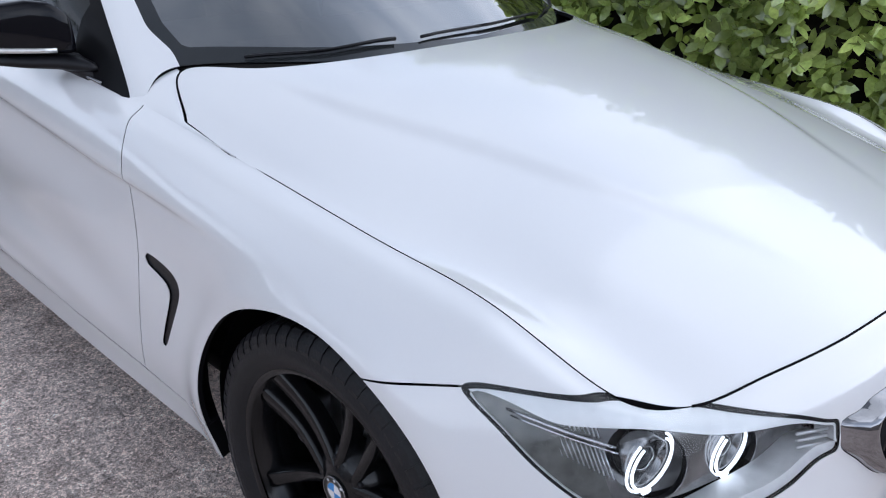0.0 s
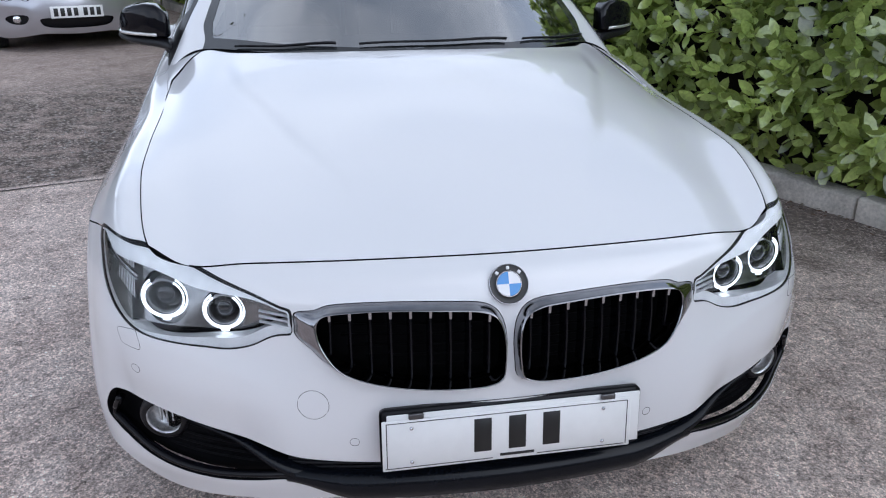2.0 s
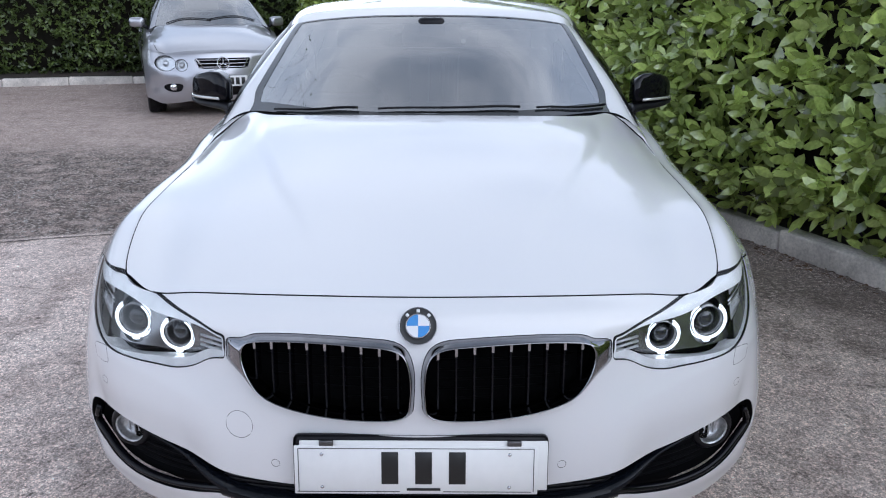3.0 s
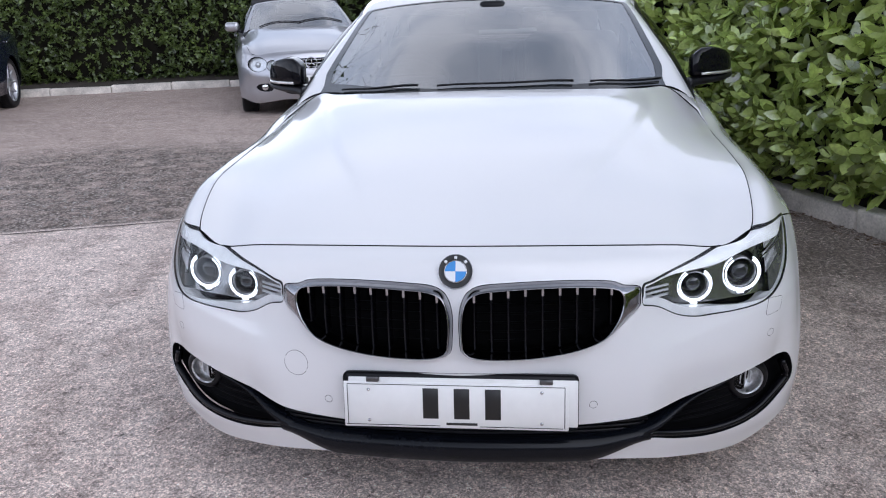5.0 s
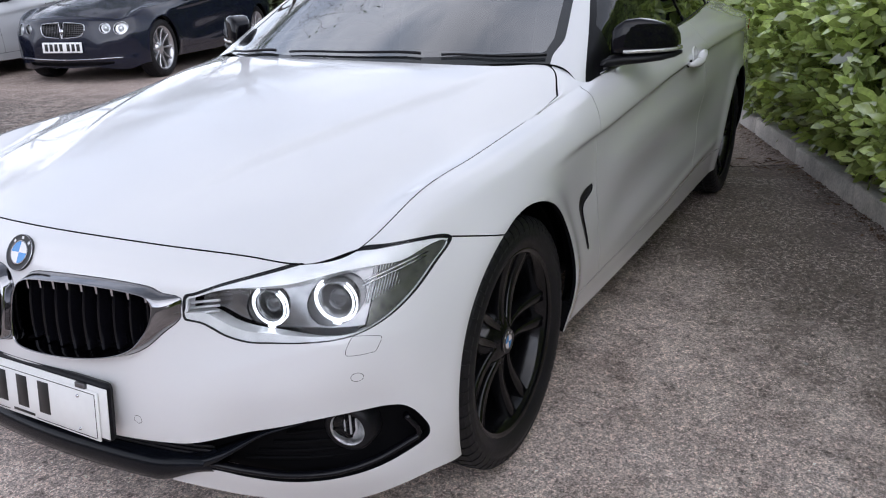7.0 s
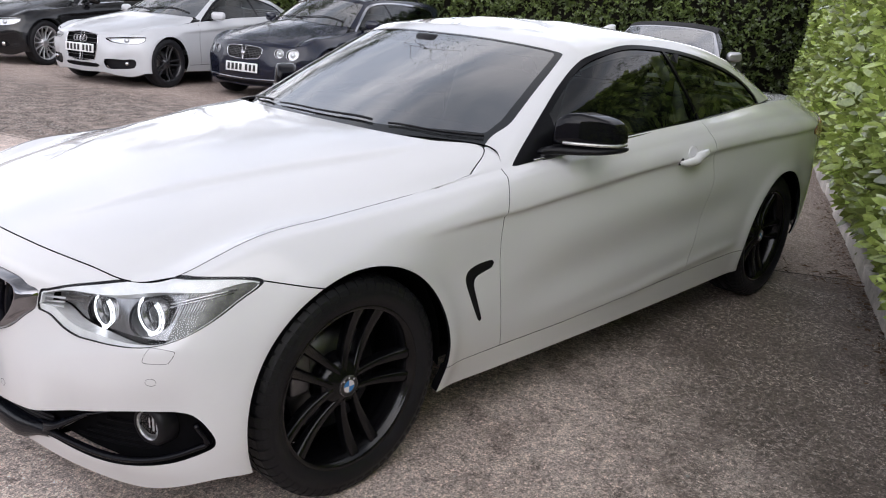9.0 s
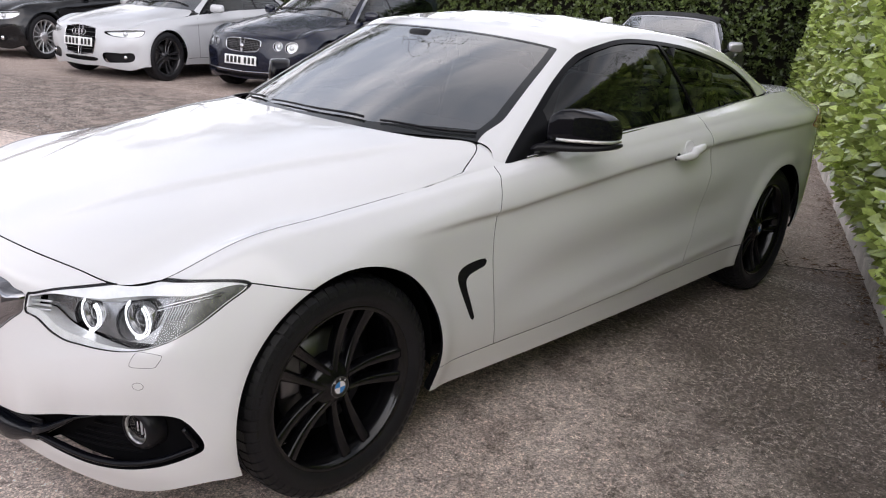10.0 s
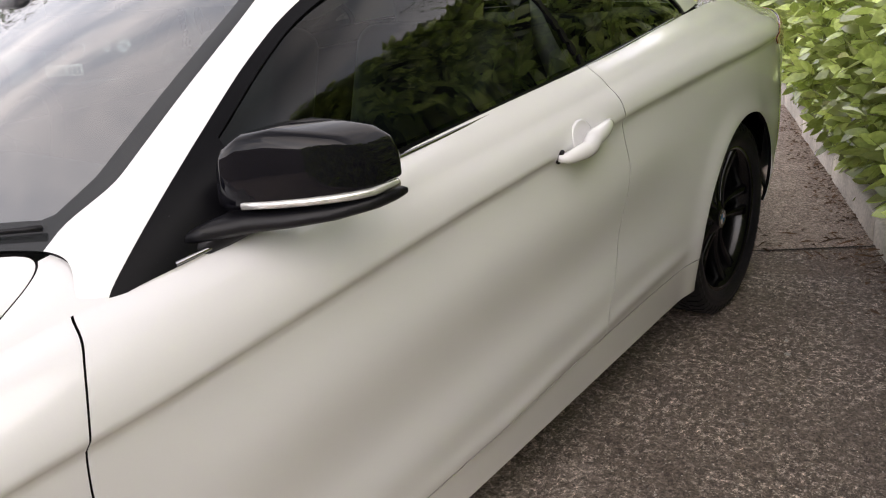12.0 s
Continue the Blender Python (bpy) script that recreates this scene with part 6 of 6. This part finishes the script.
# ---- plain unseen walls added to close the yard behind and cut low sky light ----
WALL = material("wall_plaster", (0.30, 0.27, 0.25), 0.9, vary=0.25, scale=1.5, fine=40, bump=0.4, bump_scale=50)
for nm, a, b in (("added_wall_south", (7.0, -8.0), (-21.0, -8.0)), ("added_wall_west", (-21.0, -8.0), (-18.5, 7.5))):
    d = Vector((b[0] - a[0], b[1] - a[1], 0))
    o = tagged(part(nm, box_bm(d.length, .22, 2.4, (0, 0, 1.2), .02, 2), WALL, smooth=False), "plain plastered wall added out of view to cut low sky light", "wall", kind="structure")
    o.matrix_basis = pose((a[0] + b[0]) / 2, (a[1] + b[1]) / 2, 0, 0, 0, math.degrees(math.atan2(d.y, d.x)))

# ---- the other parked cars ----
SILVER = material("silver_paint", (0.46, 0.46, 0.49), 0.28, 0.75, 1.0, vary=0.03)
# white paint darkened: the shade on the far coupe is put into its colour
SHADED_WHITE = material("shaded_white_paint", (0.50, 0.51, 0.53), 0.3, 0, 0.8, vary=0.03, scale=1.5, fine=300)
NAVY = material("navy_paint", (0.005, 0.007, 0.018), 0.25, 0.0, 0.55, spec=0.3, vary=0.05)
BLACKP = material("black_paint", (0.004, 0.004, 0.005), 0.2, 0, 0.55, spec=0.3, vary=0.05)
FABRIC = material("roof_fabric", (0.014, 0.014, 0.016), 0.9, vary=0.3, scale=60, bump=0.2, bump_scale=300)
RIM_SILVER = material("alloy_silver", (0.55, 0.55, 0.57), 0.3, 0.85, 0.5, vary=0.08, scale=15)
RIM_DARK = material("alloy_anthracite", (0.030, 0.030, 0.034), 0.25, 0.5, 0.6, vary=0.1, scale=15)


def oval(cx, cz, rx, rz, n=20):
    return [(cx + rx * math.cos(2 * math.pi * k / n), cz + rz * math.sin(2 * math.pi * k / n)) for k in range(n)]


def other_car(name, label, at, heading, size, paint, rim, lamps, grille, intakes, fogs, cabin=None, dlo=None, fabric=False, trim=None, spokes=5, paired=True,
              bars=0, wires=True, doors=(.62, 1.98), plate_z=.36, plate=True, badge="", mesh=False, strip=False, rails=False, hood_lift=0.0):
    """A parked car: skin cut for lamps, grille and intakes, with glazing, wheels, mirrors, plate and trim."""
    car = tagged(new(name), label, "car")
    lines = [LINES[k] for k in ("lip", "low", "mid", "feature", "shoulder", "edge")]
    ring = sheet_from_grid(shaped_body(loft(lines, 12, 10)))
    skin = Skin([ring, ring.mirrored()])
    for cy in (0.0, 2.81):
        ring = subtract(ring, wheel_arch(ring.p[:, 1], ring.p[:, 2], cy, .352))
    front = lambda s, poly: np.maximum(inside(s.p[:, 0], s.p[:, 2], poly), s.p[:, 1] + .1)
    cuts = []
    for poly in lamps:
        c, ring = ring.cut(front(ring, poly))
        cuts.append(("headlight", c, poly))
    c, ring = ring.cut(front(ring, grille))
    cuts.append(("grille", c, grille))
    for poly in intakes:
        c, ring = ring.cut(front(ring, poly))
        cuts.append(("lower_intake", c, poly))
    body = ring.both().build("body", paint, car, lip=.02)
    for sgn in (1, -1):
        m = (lambda q: q) if sgn > 0 else (lambda q: q.mirrored())
        for kind, c, poly in cuts:
            if not c.f:
                continue
            if kind == "headlight":
                o = m(c).moved((0, .04, 0)).build("headlight", LAMP_SILVER, car, "clear glass headlight", lip=0)
                m(c).build("lens", LENS, o, lip=0).visible_shadow = False
                part("lamp_rim", seam_on(skin.front, [(a * sgn, b) for a, b in poly], .004, -.002), BLACK_PLASTIC if trim is None else CHROME, o)
                cx, cz = np.mean(poly, axis=0)
                q, n = skin.front(cx * sgn, cz, -.018)
                part("bulb", lathe_bm([(.0005, .012), (.02, .008), (.032, -.006), (.036, -.02)], 20, "z"), LAMP_SILVER, o).matrix_basis = Matrix.Translation(q) @ aimed((n.x * .4, -1, 0))
            elif kind == "grille":
                o = m(c).moved((0, .035, 0)).build("grille", DARK, car, "dark grille", lip=0)
                part("grille_frame", seam_on(skin.front, [(a * sgn, b) for a, b in poly if a > -.001] , .007, .0), CHROME, o)
                zs = [b for a, b in poly]
                for k in range(bars):
                    z = min(zs) + (max(zs) - min(zs)) * (k + .5) / bars
                    xs = [x for x in np.linspace(0, .6, 80) if inside(np.array([x]), np.array([z]), poly)[0] < -.004]
                    if len(xs) > 3:
                        part("grille_bar", tube_bm([skin.front(x * sgn, z, -.006)[0] for x in np.linspace(xs[0], xs[-1], 8)], .0065 if not mesh else .003, 6), CHROME if not mesh else STEEL, o)
                if mesh and wires:
                    for x in np.linspace(.012, .30, 14):
                        col = [z for z in np.linspace(min(zs), max(zs), 30) if inside(np.array([x]), np.array([z]), poly)[0] < -.004]
                        if len(col) > 3:
                            part("grille_wire", tube_bm([skin.front(x * sgn, z, -.008)[0] for z in np.linspace(col[0], col[-1], 4)], .0025, 5), STEEL, o)
            else:
                m(c).moved((0, .04, 0)).build("lower_intake", BLACK_PLASTIC, car, lip=0)
        for fx, fz, fr in fogs:
            q, n = skin.front(fx * sgn, fz, -.012)
            part("fog_lamp", lathe_bm([(.0005, .008), (fr * .6, .006), (fr, 0), (fr * 1.15, -.004), (fr * 1.2, -.03)], 20, "z"), LAMP_CHROME, car).matrix_basis = Matrix.Translation(q) @ aimed((n.x * .4, -1, 0))
        for y in doors:                      # door shuts
            part("door_seam", tube_bm([skin.flank(y + .03 * abs(z - .6), z, -.0012, sgn)[0] for z in np.linspace(.28, .88, 12)], .0028, 5), DARK, body)
        part("sill_seam", tube_bm([skin.flank(y, .29, -.0012, sgn)[0] for y in np.linspace(.38, 2.40, 14)], .0026, 5), DARK, body)
        for y in [d + .95 for d in doors[:-1]]:
            part("door_handle", tube_bm([skin.flank(y + .2 * t, .835 + .02 * t, .012, sgn)[0] for t in np.linspace(0, 1, 6)], .010, 8), paint if trim is None else CHROME, body)
        # mirror
        mb = box_bm(.20, .11, .115, (0, 0, 0), .045, 4)
        bmesh.ops.rotate(mb, cent=(0, 0, 0), matrix=Matrix.Rotation(radians(24), 3, "Z"), verts=mb.verts)
        bmesh.ops.translate(mb, vec=(.905, .96, .965), verts=mb.verts)
        mo = part("door_mirror", flipped(mb, sgn), paint, car)
        part("mirror_foot", flipped(tube_bm([(.78, .90, .90), (.84, .93, .925)], [.02, .022], 8), sgn), BLACK_PLASTIC, mo)
    hood = sheet_from_grid(loft(HOOD, 8, 8, sym=False, middle=True), True)
    hood.p[:, 1] += .004 * (1 - smooth01(hood.uv[:, 0], 0, .1))
    hood.p[:, 2] += hood_lift * (1 - smooth01(np.abs(hood.p[:, 0]), .16, .40)) * smooth01(hood.uv[:, 0], 0, .3)
    hood.both().build("bonnet", paint, car, lip=.012)
    boot = [[(0, 3.24, 1.0), (0, 3.55, 1.0), (0, 3.79, .985)], [(.32, 3.22, 1.0), (.32, 3.5, 1.0), (.32, 3.76, .985)],
            [(.57, 3.06, .998), (.56, 3.4, .998), (.55, 3.66, .985)], [(.70, 2.85, 1.0), (.67, 3.25, .997), (.60, 3.55, .985)]]
    sheet_from_grid(loft(boot, 6, 5, sym=False), True).both().build("boot_lid", paint, car, lip=.01)
    C = cabin or CABIN
    cab = sheet_from_grid(loft([C[k] for k in ("base", "mid", "rim", "roof", "spine")], 12, 10))
    u = lambda s: s.uv[:, 0] * 11
    v = lambda s: s.uv[:, 1] * 4
    screen, cab = cab.cut(np.maximum(np.maximum(u(cab) - 2.14, -.02 - v(cab)), v(cab) - 1.95))
    back, cab = cab.cut(np.maximum(np.maximum(9.0 - u(cab), .15 - v(cab)), v(cab) - 1.8))
    D = rounded(dlo or DLO, 5)
    dl = lambda s, g=0.0: np.maximum(inside(s.p[:, 1], s.p[:, 2], D) + g, np.maximum(.35 - s.p[:, 0], np.maximum(2.2 - u(s), u(s) - 8.9)))
    side, cab = cab.cut(dl(cab))
    pane, ringf = side.cut(dl(side, .020))
    posts = [2.0] if len(doors) == 2 else [1.78, 2.62]
    post_sheet, pane = pane.cut(np.min([np.abs(pane.p[:, 1] - np.interp(pane.p[:, 2], [.93, 1.27], [p0 + .05, p0 - .08])) for p0 in posts], axis=0) - .022)
    if fabric:
        pillar, cab = cab.cut(np.maximum(u(cab) - 3.6, v(cab) - 2.15))
        pillar.both().build("windscreen_frame", paint, car, lip=.01)
        cab.both().build("roof", FABRIC, car, "black fabric folding roof", lip=.01)
    else:
        cab.both().build("roof", paint, car, lip=.01)
    for sgn in (1, -1):
        m = (lambda q: q) if sgn > 0 else (lambda q: q.mirrored())
        m(ringf).build("window_frame", trim or BLACK_GLOSS, car, lip=.01, offset=.002)
        m(post_sheet).build("window_post", BLACK_GLOSS, car, lip=.006, offset=.001)
        m(pane).build("side_window", SIDEGLASS, car, lip=0, offset=-.003).visible_shadow = False
    for q, nm, mt in ((screen, "windscreen", WINDSCREEN), (back, "rear_window", SIDEGLASS)):
        q.both().build(nm, mt, car, lip=0, offset=-.002).visible_shadow = False
    sk = Skin([screen, screen.mirrored()])
    for a, b in (((.58, .70), (-.05, .50)), ((.0, .50), (-.55, .62))):
        part("wiper", tube_bm([sk.top(a[0] + (b[0] - a[0]) * t, a[1] + (b[1] - a[1]) * t + .03, .008)[0] for t in np.linspace(0, 1, 8)], .007, 6), BLACK_PLASTIC, car)
    for cy in (0.0, 2.81):
        for sgn in (1, -1):
            wheel_parts(car, (.762 * sgn, cy, .322), sgn, rim, emblem=False, spokes=spokes, paired=paired, fat=1.0 if spokes == 5 else .62)
            b = bmesh.new()
            n = 16
            rows = [[b.verts.new((xx * sgn, cy + rr * math.cos(a), .325 + rr * math.sin(a))) for a in [math.pi * (-.04 + 1.08 * i / n) for i in range(n + 1)]] for xx, rr in ((.80, .366), (.55, .385))]
            for i in range(n):
                b.faces.new((rows[0][i], rows[0][i + 1], rows[1][i + 1], rows[1][i]))
            b.faces.new(rows[-1])
            part("arch_liner", b, DARK, car)
    part("floor_pan", box_bm(1.44, 3.6, .05, (0, 1.6, .24), .01), DARK, car)
    part("dashboard", box_bm(1.36, .42, .18, (0, .90, .80), .06, 3), INTERIOR, car)
    for x in (-.36, .36):
        seat = part("seat_back", box_bm(.48, .16, .62, (x, 1.88, .78), .06, 3), LEATHER, car)
        part("headrest", box_bm(.26, .10, .16, (x, 1.95, 1.13), .04, 3), LEATHER, seat)
    part("rear_seat", box_bm(1.16, .2, .52, (0, 2.75, .74), .06, 3), LEATHER, car)
    for sgn in (1, -1):
        part("door_card", box_bm(.06, 2.2, .56, (.735 * sgn, 1.75, .62), .02), INTERIOR, car)
    p, n = skin.front(0, plate_z, .012)
    if plate:
        o = part("number_plate", box_bm(.52, .012, .111, (0, 0, 0), .004, 2), PLATE, car, "white plate with dark bars")
        o.matrix_basis = Matrix.Translation(p) @ pose(0, 0, 0, -4, 0, 0)
        for x in (-.195, -.13, -.065, 0, .095, .16, .225):
            part("plate_bar", box_bm(.042, .002, .075, (x - .012, -.0068, 0), .0006, 1), INK, o)
    if badge == "rings":
        for k in range(4):
            q, n = skin.front(-.084 + .056 * k, .600, .010)
            pts = [Vector((.036 * math.cos(a), .036 * math.sin(a), 0)) for a in [2 * math.pi * i / 24 for i in range(25)]]
            part("badge_ring", tube_bm(pts, .0045, 6), CHROME, car).matrix_basis = Matrix.Translation(q) @ aimed(n)
    elif badge == "disc":
        q, n = skin.front(0, np.mean([b for a, b in grille]), .008)
        pts = [Vector((.066 * math.cos(a), .066 * math.sin(a), 0)) for a in [2 * math.pi * i / 32 for i in range(33)]]
        o = part("badge", tube_bm(pts, .007, 8), CHROME, car, "round chrome badge")
        o.matrix_basis = Matrix.Translation(q) @ aimed(n)
        for a in (90, 210, 330):
            part("badge_arm", tube_bm([(0, 0, 0), (.064 * math.cos(radians(a)), .064 * math.sin(radians(a)), 0)], [.012, .003], 6), CHROME, o)
    elif badge == "small":
        q, n = skin.front(0, np.mean([b for a, b in grille]), .006)
        part("badge", lathe_bm([(.0005, .006), (.018, .005), (.026, .002), (.028, -.004)], 20, "z"), CHROME, car).matrix_basis = Matrix.Translation(q) @ aimed(n)
    if strip:
        for sgn in (1, -1):
            part("bumper_strip", tube_bm([skin.front(x * sgn, .265 + .02 * x, .004)[0] for x in np.linspace(.0, .66, 14)], .008, 6), CHROME, car)
    if rails:
        top = Skin([cab, cab.mirrored()])
        for sgn in (1, -1):
            part("roof_rail", tube_bm([top.top(x * sgn, y, h)[0] for x, y, h in ((.50, 1.55, .0), (.505, 1.65, .03), (.51, 2.3, .035), (.51, 2.9, .03), (.50, 3.05, .0))], .012, 8), BLACK_PLASTIC, car)
    car.matrix_basis = pose(*at, 0, 0, heading) @ Matrix.Diagonal((*size, 1))
    return car


# estate and saloon rooflines drawn from the coupe's
def longer(shift, lift):
    out = {}
    for key, row in CABIN.items():
        new_row = []
        for x, y, z in row:
            t = float(smooth01(y, 1.5, 3.0 if key == "base" else 2.6))
            new_row.append((x, y + shift[key] * t, z + lift.get(key, 0) * t))
        out[key] = new_row
    return out


ESTATE = longer({"base": .42, "mid": .62, "rim": .80, "roof": .85, "spine": .6}, {"mid": .02, "rim": .045, "roof": .04, "spine": .01})
ESTATE_DLO = [(.722, .874), (.80, .930), (1.0, 1.055), (1.25, 1.183), (1.45, 1.235), (1.8, 1.262), (2.3, 1.262), (2.8, 1.235), (3.15, 1.18), (3.25, 1.06), (3.2, 1.015),
              (2.6, .985), (2.0, .953), (1.2, .914), (.80, .880), (.735, .870)]
SALOON = longer({"base": .10, "mid": .15, "rim": .22, "roof": .22, "spine": .15}, {"rim": .02, "roof": .02})

other_car("cabriolet", "silver two-door cabriolet with a black fabric roof", (-2.66, 7.62, 0), 20, (.955, .97, 1.03), SILVER, RIM_SILVER,
          [oval(.640, .580, .115, .080), oval(.465, .560, .068, .062)],
          [(-.05, .632), (.30, .632), (.315, .615), (.28, .535), (.22, .522), (-.05, .522)],
          [rounded([(-.05, .335), (.32, .335), (.36, .30), (.28, .245), (-.05, .24)], 3), rounded([(.47, .36), (.62, .365), (.68, .33), (.62, .285), (.50, .285)], 3)],
          [(.575, .325, .036)], fabric=True, bars=3, badge="disc", plate_z=.39)
other_car("estate_car", "dark navy estate car with a mesh grille and roof rails", (-7.05, 5.34, 0), 17, (.98, 1.0, 1.06), NAVY, RIM_SILVER,
          [oval(.665, .585, .070, .066), oval(.505, .590, .056, .054)],
          rounded([(-.05, .645), (.24, .645), (.285, .60), (.25, .525), (.15, .505), (-.05, .505)], 3),
          [rounded([(-.05, .235), (.50, .24), (.56, .215), (.45, .20), (-.05, .195)], 3)],
          [(.62, .235, .02)], cabin=ESTATE, dlo=ESTATE_DLO, trim=CHROME, spokes=10, paired=False, bars=8, mesh=True, badge="small", strip=True, rails=True,
          doors=(.62, 1.78, 2.60), plate_z=.40, hood_lift=.015)
other_car("white_coupe", "white two-door coupe with dark wheels and a broad black grille", (-9.05, 4.10, 0), 17, (1.015, .98, 1.02), SHADED_WHITE, RIM_DARK,
          [rounded([(.395, .622), (.50, .640), (.64, .655), (.79, .664), (.815, .645), (.81, .598), (.75, .572), (.60, .570), (.47, .585)], 3)],
          rounded([(-.05, .665), (.22, .665), (.275, .64), (.285, .52), (.25, .36), (.20, .335), (-.05, .335)], 3),
          [rounded([(.40, .36), (.62, .365), (.75, .375), (.745, .27), (.60, .245), (.42, .245)], 3), rounded([(-.05, .29), (.28, .29), (.26, .245), (-.05, .24)], 3)],
          [(.66, .315, .022)], bars=7, mesh=True, wires=False, badge="rings", plate_z=.48)
other_car("saloon_car", "black saloon car with chrome window trim and silver wheels", (-12.16, 3.68, 0), 18, (1.0, .965, 1.08), BLACKP, RIM_SILVER,
          [rounded([(.42, .60), (.52, .645), (.66, .665), (.78, .665), (.79, .62), (.72, .575), (.58, .555), (.45, .56)], 3)],
          rounded([(-.05, .645), (.30, .645), (.33, .60), (.30, .52), (-.05, .51)], 3),
          [rounded([(-.05, .33), (.55, .34), (.68, .32), (.62, .26), (-.05, .25)], 3)],
          [(.60, .30, .03)], cabin=SALOON, trim=CHROME, spokes=14, paired=False, bars=4, badge="small", doors=(.62, 1.72, 2.45), plate_z=.42)
